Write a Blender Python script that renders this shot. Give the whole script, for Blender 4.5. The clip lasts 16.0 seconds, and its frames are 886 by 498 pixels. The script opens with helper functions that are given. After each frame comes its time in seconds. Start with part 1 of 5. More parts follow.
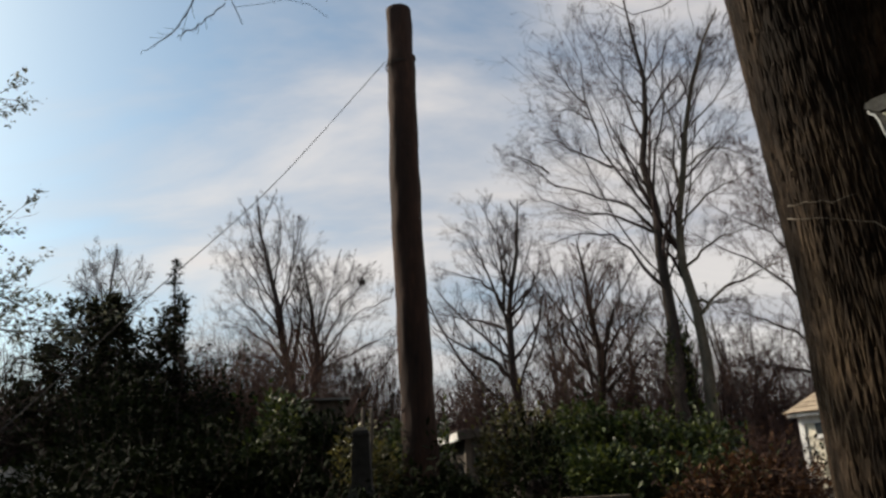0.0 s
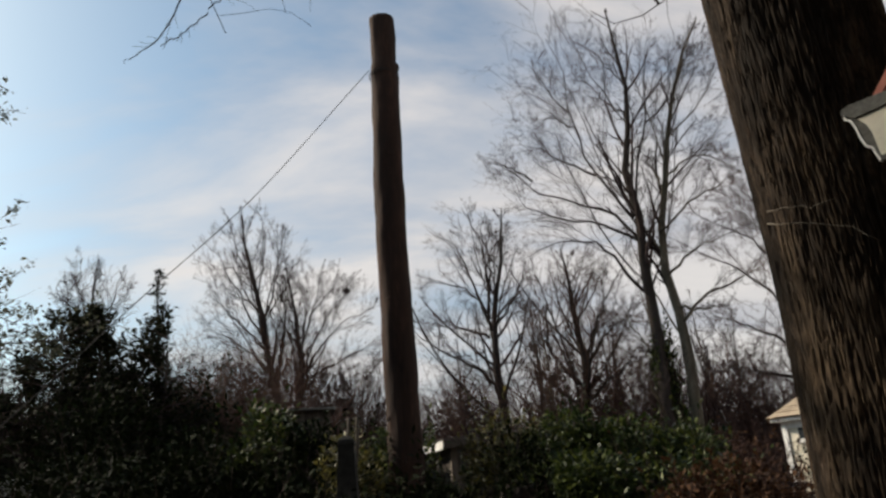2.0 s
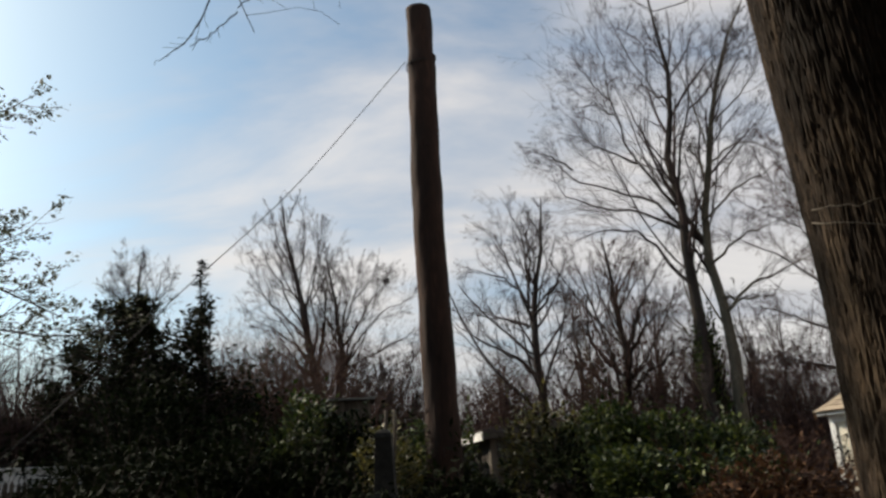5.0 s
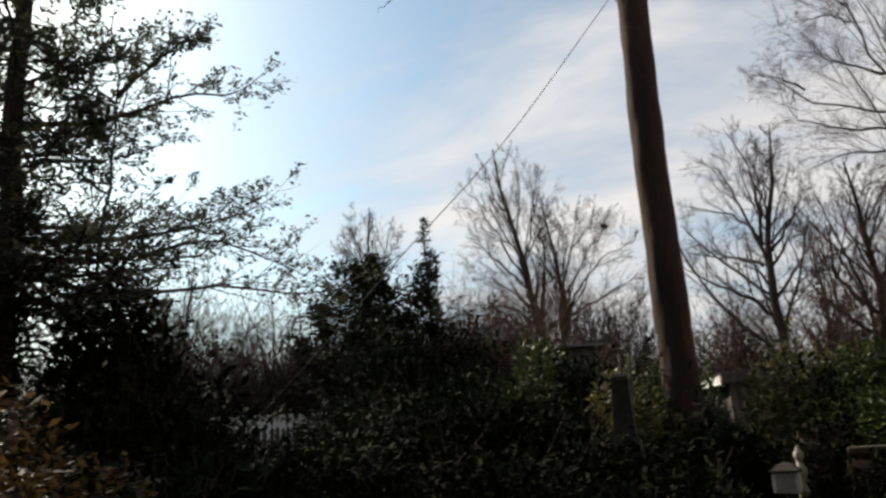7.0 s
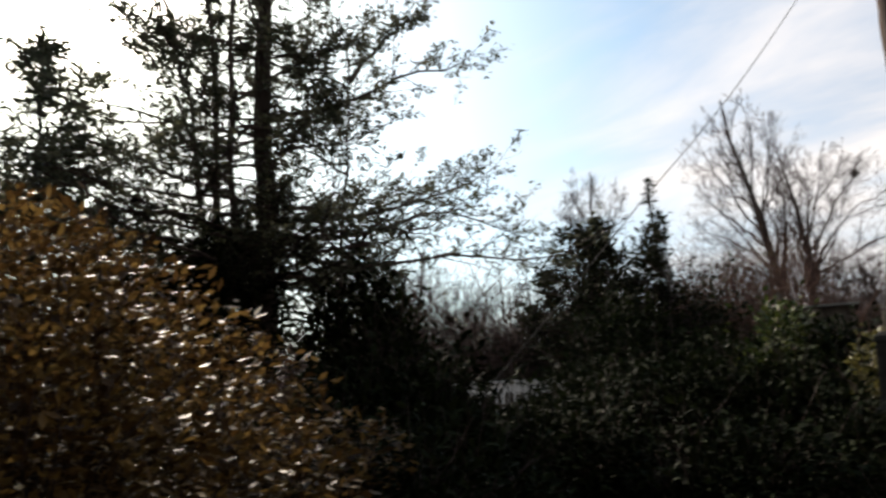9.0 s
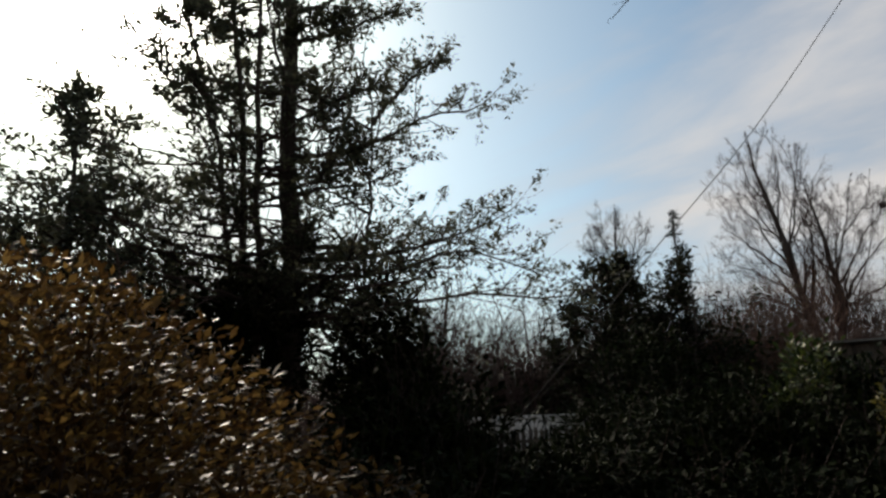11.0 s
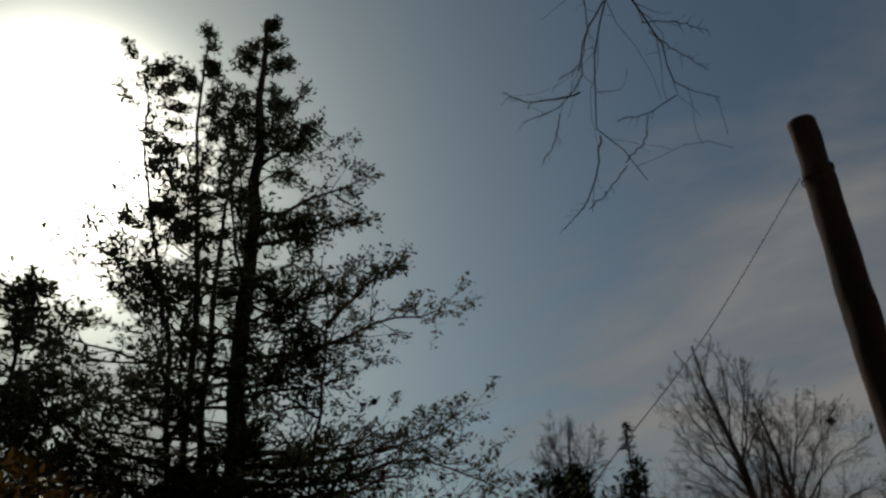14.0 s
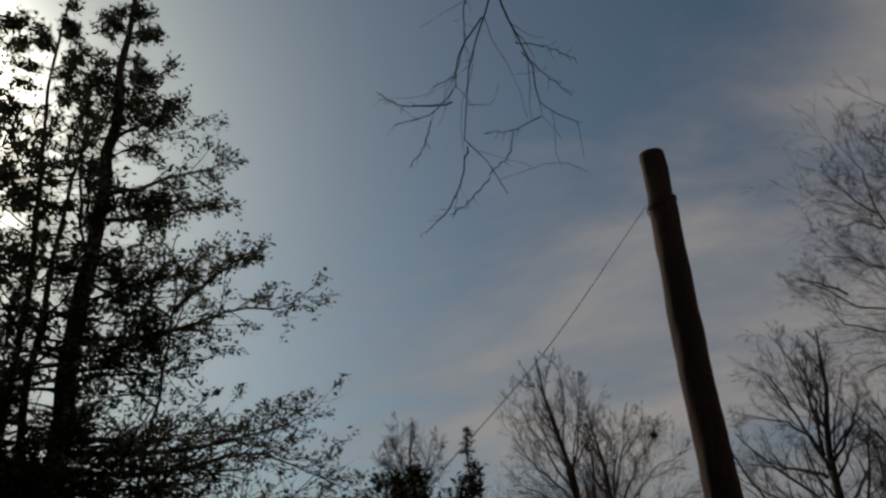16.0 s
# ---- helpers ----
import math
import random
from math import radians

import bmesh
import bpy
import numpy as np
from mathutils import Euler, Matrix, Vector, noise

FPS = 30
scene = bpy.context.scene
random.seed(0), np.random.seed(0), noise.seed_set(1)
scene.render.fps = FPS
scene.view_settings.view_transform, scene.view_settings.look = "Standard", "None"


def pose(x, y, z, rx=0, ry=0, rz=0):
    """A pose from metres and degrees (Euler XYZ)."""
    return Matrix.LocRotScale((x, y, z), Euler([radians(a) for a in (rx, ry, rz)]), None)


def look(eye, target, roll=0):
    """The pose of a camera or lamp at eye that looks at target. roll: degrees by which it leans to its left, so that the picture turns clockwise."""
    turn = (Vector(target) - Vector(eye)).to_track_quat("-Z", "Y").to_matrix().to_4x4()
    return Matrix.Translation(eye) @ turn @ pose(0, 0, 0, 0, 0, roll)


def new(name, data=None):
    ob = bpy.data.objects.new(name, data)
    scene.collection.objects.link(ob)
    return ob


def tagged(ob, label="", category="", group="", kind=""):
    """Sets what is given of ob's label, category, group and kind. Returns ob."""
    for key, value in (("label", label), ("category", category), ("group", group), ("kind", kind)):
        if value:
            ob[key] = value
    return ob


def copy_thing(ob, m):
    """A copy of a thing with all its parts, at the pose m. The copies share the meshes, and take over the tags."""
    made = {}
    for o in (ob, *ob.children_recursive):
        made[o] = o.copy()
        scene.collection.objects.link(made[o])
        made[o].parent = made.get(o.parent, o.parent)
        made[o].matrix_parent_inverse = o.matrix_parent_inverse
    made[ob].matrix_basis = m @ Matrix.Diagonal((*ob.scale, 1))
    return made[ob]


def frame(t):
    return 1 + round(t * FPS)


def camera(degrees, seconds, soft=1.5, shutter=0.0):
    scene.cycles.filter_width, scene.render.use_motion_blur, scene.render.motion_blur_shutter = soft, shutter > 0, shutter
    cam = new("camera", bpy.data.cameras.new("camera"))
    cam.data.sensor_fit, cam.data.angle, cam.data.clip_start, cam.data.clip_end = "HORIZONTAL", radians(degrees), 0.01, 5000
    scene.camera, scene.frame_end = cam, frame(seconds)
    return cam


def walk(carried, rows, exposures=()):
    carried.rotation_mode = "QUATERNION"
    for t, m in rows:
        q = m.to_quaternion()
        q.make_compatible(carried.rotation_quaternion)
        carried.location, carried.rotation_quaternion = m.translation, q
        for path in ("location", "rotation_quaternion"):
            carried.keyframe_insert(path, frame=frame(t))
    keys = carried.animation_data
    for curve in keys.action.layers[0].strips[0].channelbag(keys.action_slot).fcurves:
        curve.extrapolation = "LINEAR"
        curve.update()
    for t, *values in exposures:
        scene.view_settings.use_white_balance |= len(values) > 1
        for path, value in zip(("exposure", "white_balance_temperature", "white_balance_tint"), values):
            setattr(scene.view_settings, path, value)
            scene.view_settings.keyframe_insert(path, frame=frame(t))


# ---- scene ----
cam = camera(58.79, 16.0, soft=2.6, shutter=0.4)
walk(cam, [
    (0, pose(0.000, -0.000, 1.650, 107.49, 3.20, 0.73)),
    (0.5, pose(0.016, -0.007, 1.661, 107.90, 3.44, 0.38)),
    (1, pose(0.001, -0.013, 1.644, 107.01, 2.47, -0.08)),
    (1.5, pose(-0.012, 0.007, 1.640, 107.87, 3.28, 0.43)),
    (2, pose(-0.000, -0.014, 1.637, 108.06, 3.91, -0.23)),
    (2.5, pose(0.016, -0.021, 1.634, 107.56, 4.27, -0.34)),
    (3, pose(0.011, -0.014, 1.634, 108.62, 4.26, -0.21)),
    (3.2, pose(0.006, -0.011, 1.639, 108.51, 3.82, -0.35)),
    (5.3, pose(0.051, 0.055, 1.714, 107.26, 3.01, 4.31)),
    (5.5, pose(0.032, 0.077, 1.707, 107.18, 3.06, 6.22)),
    (6, pose(-0.013, 0.105, 1.707, 106.38, 2.13, 11.12)),
    (6.5, pose(-0.069, 0.113, 1.709, 105.71, 2.38, 15.18)),
    (7, pose(-0.101, 0.176, 1.683, 104.62, 2.77, 18.60)),
    (7.5, pose(-0.132, 0.187, 1.676, 104.38, 1.68, 21.49)),
    (8, pose(-0.173, 0.206, 1.662, 103.17, 1.65, 24.60)),
    (8.5, pose(-0.206, 0.199, 1.649, 102.34, 1.70, 30.07)),
    (9, pose(-0.178, 0.182, 1.637, 103.00, 1.86, 34.90)),
    (9.2, pose(-0.174, 0.164, 1.646, 103.09, 1.98, 37.11)),
    (11.3, pose(-0.027, 0.091, 1.737, 106.30, 1.19, 36.54)),
    (11.5, pose(-0.067, 0.091, 1.703, 107.71, 1.69, 35.67)),
    (12, pose(-0.065, 0.093, 1.698, 110.43, 2.38, 33.57)),
    (12.5, pose(-0.062, 0.100, 1.701, 114.05, 2.82, 33.02)),
    (13, pose(-0.061, 0.091, 1.701, 116.88, 3.06, 34.43)),
    (13.5, pose(-0.068, 0.098, 1.710, 118.54, 2.71, 34.47)),
    (14, pose(-0.058, 0.092, 1.707, 120.07, 1.44, 33.06)),
    (14.5, pose(-0.052, 0.073, 1.688, 120.47, 1.02, 30.52)),
    (15, pose(-0.049, 0.066, 1.680, 119.77, 1.24, 27.14)),
    (15.5, pose(-0.049, 0.046, 1.677, 119.76, 1.58, 23.14)),
    (16, pose(-0.042, 0.043, 1.668, 119.74, 2.12, 21.67)),
], exposures=[(0, -0.08, 6750, 11), (3.2, -0.08, 6750, 11), (5.5, 0.0, 6650, 10), (8.0, 0.25, 6850, 12), (9.0, 0.4, 6850, 13), (9.2, 0.4, 6850, 13), (11.3, -0.45, 6700, 10), (12.0, -0.92, 6700, 9), (12.5, -1.45, 6750, 8), (13.5, -1.75, 6750, 8), (14.0, -1.98, 6750, 8), (14.5, -2.0, 6750, 9), (15.5, -1.95, 6700, 11), (16.0, -1.60, 6850, 12)])

# ---- daylight: a low winter sun behind thin high cloud ----
SUN_AZ, SUN_EL = -63.0, 33.0
sun_way = Vector((math.sin(radians(SUN_AZ)) * math.cos(radians(SUN_EL)),
                  math.cos(radians(SUN_AZ)) * math.cos(radians(SUN_EL)), math.sin(radians(SUN_EL))))


def node(tree, kind, **values):
    n = tree.nodes.new(kind)
    for key, value in values.items():
        n.inputs[key.replace("_", " ")].default_value = value
    return n


def math_node(tree, op, a, b=0.0):
    n = tree.nodes.new("ShaderNodeMath")
    n.operation = op
    for i, v in enumerate((a, b)):
        if isinstance(v, (int, float)):
            n.inputs[i].default_value = v
        else:
            tree.links.new(v, n.inputs[i])
    return n.outputs[0]


def ramp(tree, fac, stops):
    n = tree.nodes.new("ShaderNodeValToRGB")
    el = n.color_ramp.elements
    while len(el) < len(stops):
        el.new(0.5)
    for e, (p, c) in zip(el, stops):
        e.position, e.color = p, (*c, 1)
    tree.links.new(fac, n.inputs[0])
    return n.outputs[0]


def mixed(tree, fac, a, b, mode="MIX"):
    n = tree.nodes.new("ShaderNodeMix")
    n.data_type, n.blend_type = "RGBA", mode
    for i, v in ((0, fac), (6, a), (7, b)):
        if isinstance(v, (int, float)):
            n.inputs[i].default_value = v
        elif isinstance(v, tuple):
            n.inputs[i].default_value = (*v, 1)
        else:
            tree.links.new(v, n.inputs[i])
    return n.outputs[2]


world = bpy.data.worlds.new("winter_sky")
scene.world = world
world.use_nodes = True
wt = world.node_tree
bg = wt.nodes["Background"]
sky = wt.nodes.new("ShaderNodeTexSky")
sky.sky_type, sky.sun_disc = "NISHITA", False
sky.sun_elevation, sky.sun_rotation = radians(SUN_EL), radians(SUN_AZ)
sky.dust_density, sky.ozone_density, sky.air_density = 1.6, 1.0, 1.0
coord = wt.nodes.new("ShaderNodeTexCoord").outputs["Generated"]
# thin cloud lies on a high flat layer: the direction is divided by its height
parts = wt.nodes.new("ShaderNodeSeparateXYZ")
wt.links.new(coord, parts.inputs[0])
height = math_node(wt, "ADD", math_node(wt, "MAXIMUM", parts.outputs[2], 0.0), 0.22)
flat = wt.nodes.new("ShaderNodeCombineXYZ")
wt.links.new(math_node(wt, "DIVIDE", parts.outputs[0], height), flat.inputs[0])
wt.links.new(math_node(wt, "DIVIDE", parts.outputs[1], height), flat.inputs[1])
shift = wt.nodes.new("ShaderNodeMapping")
shift.inputs["Rotation"].default_value = (0, 0, radians(20))
shift.inputs["Scale"].default_value = (0.75, 1.5, 1.0)
wt.links.new(flat.outputs[0], shift.inputs[0])
veil = node(wt, "ShaderNodeTexNoise", Scale=1.35, Detail=7.0, Roughness=0.55, Distortion=0.35)
wt.links.new(shift.outputs[0], veil.inputs["Vector"])
veil2 = node(wt, "ShaderNodeTexNoise", Scale=0.55, Detail=3.0, Roughness=0.5)
wt.links.new(shift.outputs[0], veil2.inputs["Vector"])
# more cloud away from the sun's side (towards +x)
side = math_node(wt, "MULTIPLY_ADD", parts.outputs[0], 0.36)
side.node.inputs[2].default_value = 0.10
# and thicker towards the horizon, where the layer is seen edge on
low = math_node(wt, "MULTIPLY", math_node(wt, "MAXIMUM", math_node(wt, "SUBTRACT", 0.42, parts.outputs[2]), 0.0), 0.75)
low = math_node(wt, "SUBTRACT", low, math_node(wt, "MULTIPLY", math_node(wt, "MAXIMUM", math_node(wt, "SUBTRACT", parts.outputs[2], 0.56), 0.0), 0.85))
amount = math_node(wt, "ADD", math_node(wt, "ADD", low, math_node(wt, "ADD", math_node(wt, "MULTIPLY", veil.outputs[0], 1.0), math_node(wt, "MULTIPLY", veil2.outputs[0], 0.5))), side)
cover = ramp(wt, amount, [(0.68, (0, 0, 0)), (1.02, (1, 1, 1))])
blue = mixed(wt, 1.0, sky.outputs[0], (0.119, 0.142, 0.141), "MULTIPLY")
tone = ramp(wt, veil.outputs[0], [(0.35, (0.53, 0.53, 0.57)), (0.62, (0.87, 0.83, 0.80))])
clouded = mixed(wt, math_node(wt, "MULTIPLY", cover, 0.85), blue, tone)
# the bright aureole of the sun in the thin cloud
dot = wt.nodes.new("ShaderNodeVectorMath")
dot.operation = "DOT_PRODUCT"
wt.links.new(coord, dot.inputs[0])
dot.inputs[1].default_value = sun_way
near = math_node(wt, "MAXIMUM", dot.outputs["Value"], 0.0)
core = math_node(wt, "MULTIPLY", math_node(wt, "POWER", near, 250.0), 55.0)
halo = math_node(wt, "ADD", math_node(wt, "MULTIPLY", math_node(wt, "POWER", near, 50.0), 0.34), math_node(wt, "MULTIPLY", math_node(wt, "POWER", near, 7.0), 0.07))
aureole = mixed(wt, 1.0, mixed(wt, 1.0, core, (1.0, 0.95, 0.84), "MULTIPLY"), mixed(wt, 1.0, halo, (0.80, 0.96, 1.0), "MULTIPLY"), "ADD")
wt.links.new(mixed(wt, 1.0, clouded, aureole, "ADD"), bg.inputs[0])
bg.inputs[1].default_value = 1.0

sun = new("sun", bpy.data.lights.new("sun", "SUN"))
sun.data.energy, sun.data.angle, sun.data.color = 4.8, radians(0.6), (1.0, 0.90, 0.76)
sun.matrix_world = look(sun_way * 60, (0, 0, 0))


# ---- materials ----
def material(name, stops, scale=6.0, stretch=(1, 1, 1), rough=0.85, bump=0.3, detail=6.0, vary=0.0, island=0.0, gloss=0.3, fine=40.0, through_light=0.0, metal=0.0):
    """A surface with colour at two scales, relief, and changes from piece to piece."""
    m = bpy.data.materials.new(name)
    m.use_nodes = True
    t = m.node_tree
    bsdf = t.nodes["Principled BSDF"]
    tc = t.nodes.new("ShaderNodeTexCoord").outputs["Object"]
    mp = t.nodes.new("ShaderNodeMapping")
    mp.inputs["Scale"].default_value = stretch
    t.links.new(tc, mp.inputs[0])
    n1 = node(t, "ShaderNodeTexNoise", Scale=scale, Detail=detail, Roughness=0.6)
    n2 = node(t, "ShaderNodeTexNoise", Scale=fine, Detail=3.0, Roughness=0.6)
    t.links.new(mp.outputs[0], n1.inputs["Vector"])
    t.links.new(mp.outputs[0], n2.inputs["Vector"])
    both = math_node(t, "ADD", math_node(t, "MULTIPLY", n1.outputs[0], 0.65), math_node(t, "MULTIPLY", n2.outputs[0], 0.35))
    if island:
        r = t.nodes.new("ShaderNodeNewGeometry").outputs["Random Per Island"]
        both = math_node(t, "ADD", math_node(t, "MULTIPLY", both, 1 - island), math_node(t, "MULTIPLY", r, island))
    if vary:
        r = t.nodes.new("ShaderNodeObjectInfo").outputs["Random"]
        both = math_node(t, "ADD", math_node(t, "MULTIPLY", both, 1 - vary), math_node(t, "MULTIPLY", r, vary))
    colour = ramp(t, both, stops)
    t.links.new(colour, bsdf.inputs["Base Color"])
    rr = math_node(t, "MULTIPLY_ADD", n2.outputs[0], 0.25)
    rr.node.inputs[2].default_value = max(rough - 0.12, 0.05)
    t.links.new(rr, bsdf.inputs["Roughness"])
    bsdf.inputs["Specular IOR Level"].default_value = gloss
    bsdf.inputs["Metallic"].default_value = metal
    if bump:
        b = t.nodes.new("ShaderNodeBump")
        b.inputs["Strength"].default_value, b.inputs["Distance"].default_value = bump, 0.02
        t.links.new(both, b.inputs["Height"])
        t.links.new(b.outputs[0], bsdf.inputs["Normal"])
    if through_light:
        tr = t.nodes.new("ShaderNodeBsdfTranslucent")
        t.links.new(colour, tr.inputs[0])
        mix = t.nodes.new("ShaderNodeMixShader")
        mix.inputs[0].default_value = through_light
        t.links.new(bsdf.outputs[0], mix.inputs[1])
        t.links.new(tr.outputs[0], mix.inputs[2])
        t.links.new(mix.outputs[0], t.nodes["Material Output"].inputs[0])
    return m


M_GROUND = material("leaf_litter", [(0.3, (0.016, 0.012, 0.009)), (0.5, (0.040, 0.028, 0.019)), (0.68, (0.085, 0.060, 0.04))], scale=1.2, fine=28, bump=0.8, rough=0.95)
M_BARK_NEAR = material("furrowed_bark", [(0.34, (0.009, 0.007, 0.005)), (0.5, (0.026, 0.018, 0.012)), (0.66, (0.105, 0.074, 0.047))], scale=5, stretch=(1, 1, 0.25), fine=60, bump=0.5, rough=0.95, gloss=0.15)
M_STUB = material("stripped_trunk_wood", [(0.3, (0.013, 0.009, 0.007)), (0.5, (0.036, 0.020, 0.014)), (0.7, (0.088, 0.046, 0.030))], scale=2.2, stretch=(1, 1, 0.2), fine=22, bump=0.6, rough=0.9, gloss=0.2)
M_CUT = material("weathered_cut_wood", [(0.3, (0.05, 0.04, 0.03)), (0.7, (0.14, 0.11, 0.085))], scale=9, bump=0.2)
M_BARK = material("grey_brown_bark", [(0.3, (0.018, 0.014, 0.012)), (0.5, (0.042, 0.034, 0.029)), (0.7, (0.09, 0.073, 0.06))], scale=3, stretch=(1, 1, 0.3), fine=25, bump=0.5, rough=0.95, gloss=0.15)
M_BARK_PALE = material("mossy_pale_bark", [(0.3, (0.045, 0.040, 0.028)), (0.5, (0.10, 0.086, 0.062)), (0.7, (0.20, 0.165, 0.12))], scale=3, stretch=(1, 1, 0.3), fine=25, bump=0.5, rough=0.95, gloss=0.15)
M_TWIG = material("winter_twigs", [(0.3, (0.020, 0.014, 0.013)), (0.7, (0.070, 0.050, 0.046))], scale=2, bump=0, rough=0.9, island=0.4, gloss=0.15)
M_UNDER = material("shaded_underwood_twigs", [(0.3, (0.021, 0.013, 0.012)), (0.7, (0.074, 0.047, 0.042))], scale=2, bump=0, rough=0.95, island=0.5, gloss=0.1)
M_TWIG_RED = material("russet_twigs", [(0.3, (0.032, 0.017, 0.013)), (0.7, (0.10, 0.054, 0.040))], scale=2, bump=0, rough=0.9, island=0.5, gloss=0.2)
# far darker than real leaves: deep shade is put into this base colour
M_LEAF_DARK = material("shade_dark_evergreen_leaf", [(0.2, (0.005, 0.007, 0.003)), (0.5, (0.009, 0.013, 0.005)), (0.85, (0.022, 0.029, 0.010))], scale=1.5, bump=0, rough=0.75, island=0.6, gloss=0.03, through_light=0.06)
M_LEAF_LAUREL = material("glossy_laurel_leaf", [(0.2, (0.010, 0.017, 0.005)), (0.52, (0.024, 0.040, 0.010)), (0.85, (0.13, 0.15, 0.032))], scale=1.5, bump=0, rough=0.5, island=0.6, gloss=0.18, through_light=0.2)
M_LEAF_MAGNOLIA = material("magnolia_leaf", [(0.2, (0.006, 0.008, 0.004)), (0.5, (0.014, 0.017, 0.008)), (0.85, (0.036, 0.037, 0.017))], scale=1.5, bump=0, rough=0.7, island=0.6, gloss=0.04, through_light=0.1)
M_LEAF_YELLOW = material("yellow_green_leaf", [(0.2, (0.035, 0.037, 0.010)), (0.5, (0.085, 0.078, 0.020)), (0.8, (0.19, 0.16, 0.04))], scale=1.5, bump=0, rough=0.45, island=0.6, gloss=0.4, through_light=0.25)
M_LEAF_RUSSET = material("russet_olive_leaf", [(0.2, (0.024, 0.013, 0.006)), (0.5, (0.086, 0.047, 0.015)), (0.8, (0.20, 0.128, 0.040))], scale=1.5, bump=0, rough=0.5, island=0.6, gloss=0.12, through_light=0.30)
M_LEAF_DRY = material("dry_beech_leaf", [(0.2, (0.020, 0.010, 0.006)), (0.5, (0.055, 0.026, 0.013)), (0.8, (0.12, 0.062, 0.030))], scale=1.5, bump=0, rough=0.7, island=0.6, gloss=0.1, through_light=0.2)
M_LEAF_PINE = material("evergreen_tuft", [(0.2, (0.020, 0.024, 0.015)), (0.5, (0.052, 0.058, 0.036)), (0.8, (0.11, 0.11, 0.07))], scale=1.5, bump=0, rough=0.55, island=0.6, gloss=0.2, through_light=0.45)
M_WHITE = material("weathered_white_paint", [(0.3, (0.52, 0.50, 0.46)), (0.55, (0.76, 0.74, 0.70)), (0.7, (0.82, 0.81, 0.78))], scale=2, fine=20, bump=0.15, rough=0.55)
M_SIDING = material("cream_painted_siding", [(0.3, (0.50, 0.44, 0.33)), (0.55, (0.66, 0.60, 0.47)), (0.7, (0.74, 0.69, 0.57))], scale=2, stretch=(1, 1, 1), fine=20, bump=0.15, rough=0.6)
M_ROOF = material("tan_asphalt_shingle", [(0.3, (0.16, 0.12, 0.085)), (0.5, (0.30, 0.235, 0.165)), (0.7, (0.42, 0.34, 0.24))], scale=5, fine=60, bump=0.4, rough=0.95, vary=0.25)
M_ROOF_DARK = material("brown_asphalt_shingle", [(0.3, (0.035, 0.026, 0.022)), (0.5, (0.07, 0.054, 0.046)), (0.7, (0.11, 0.09, 0.075))], scale=5, fine=60, bump=0.4, rough=0.95, vary=0.2)
M_RED = material("brick_red_painted_board", [(0.3, (0.20, 0.055, 0.035)), (0.7, (0.34, 0.11, 0.07))], scale=3, fine=30, bump=0.2, rough=0.7)
M_BRICK = material("brown_brick", [(0.3, (0.12, 0.075, 0.055)), (0.7, (0.26, 0.17, 0.125))], scale=6, fine=40, bump=0.4, rough=0.9, vary=0.3)
M_FENCE = material("weathered_fence_wood", [(0.3, (0.035, 0.028, 0.022)), (0.7, (0.11, 0.09, 0.07))], scale=4, stretch=(1, 1, 0.2), fine=40, bump=0.4, rough=0.95, vary=0.3)
M_STONE = material("lichened_stone", [(0.3, (0.05, 0.048, 0.042)), (0.5, (0.11, 0.105, 0.093)), (0.7, (0.20, 0.19, 0.17))], scale=5, fine=50, bump=0.5, rough=0.95)
M_PALE_STONE = material("pale_limestone", [(0.3, (0.22, 0.20, 0.165)), (0.7, (0.48, 0.45, 0.38))], scale=6, fine=50, bump=0.4, rough=0.9)
M_TAN = material("worn_tan_stone", [(0.3, (0.05, 0.036, 0.025)), (0.7, (0.16, 0.12, 0.08))], scale=5, fine=45, bump=0.4, rough=0.9)
M_ROPE = material("tan_rope", [(0.3, (0.022, 0.020, 0.017)), (0.7, (0.042, 0.038, 0.033))], scale=40, bump=0.1, rough=0.9)
M_BLOCKER = material("dark_blocking_wall", [(0.3, (0.03, 0.024, 0.02)), (0.7, (0.085, 0.07, 0.055))], scale=3, fine=30, bump=0.4, rough=0.9)
M_GLASS = material("dark_window_glass", [(0.3, (0.015, 0.018, 0.02)), (0.7, (0.03, 0.034, 0.038))], scale=2, bump=0, rough=0.12, gloss=0.6)
M_STONE_DARK = material("dark_pillar_stone", [(0.3, (0.016, 0.015, 0.012)), (0.5, (0.034, 0.032, 0.026)), (0.7, (0.075, 0.07, 0.06))], scale=5, fine=50, bump=0.5, rough=0.95)
M_SHOOT = material("dry_shoot_bark", [(0.3, (0.07, 0.058, 0.043)), (0.7, (0.20, 0.17, 0.13))], scale=6, stretch=(1, 1, 0.3), fine=40, bump=0.3, rough=0.9)


# ---- building blocks ----
def link_mesh(name, geo, mat, parent=None, label="", smooth=True):
    """One mesh object from vertices and faces (arrays of one face size, or several such arrays)."""
    verts, faces = geo
    me = bpy.data.meshes.new(name)
    groups = faces if isinstance(faces, list) else [faces]
    sizes = np.concatenate([np.full(len(g), g.shape[1], np.int32) for g in groups])
    loops = np.concatenate([g.ravel() for g in groups]).astype(np.int32)
    me.vertices.add(len(verts))
    me.vertices.foreach_set("co", np.asarray(verts, np.float32).ravel())
    me.loops.add(len(loops))
    me.loops.foreach_set("vertex_index", loops)
    me.polygons.add(len(sizes))
    me.polygons.foreach_set("loop_start", np.concatenate([[0], np.cumsum(sizes)[:-1]]).astype(np.int32))
    me.polygons.foreach_set("use_smooth", np.full(len(sizes), smooth))
    me.update(calc_edges=True)
    me.validate()
    me.materials.append(mat)
    ob = new(name, me)
    ob.parent = parent
    if label:
        ob["label"] = label
    return ob


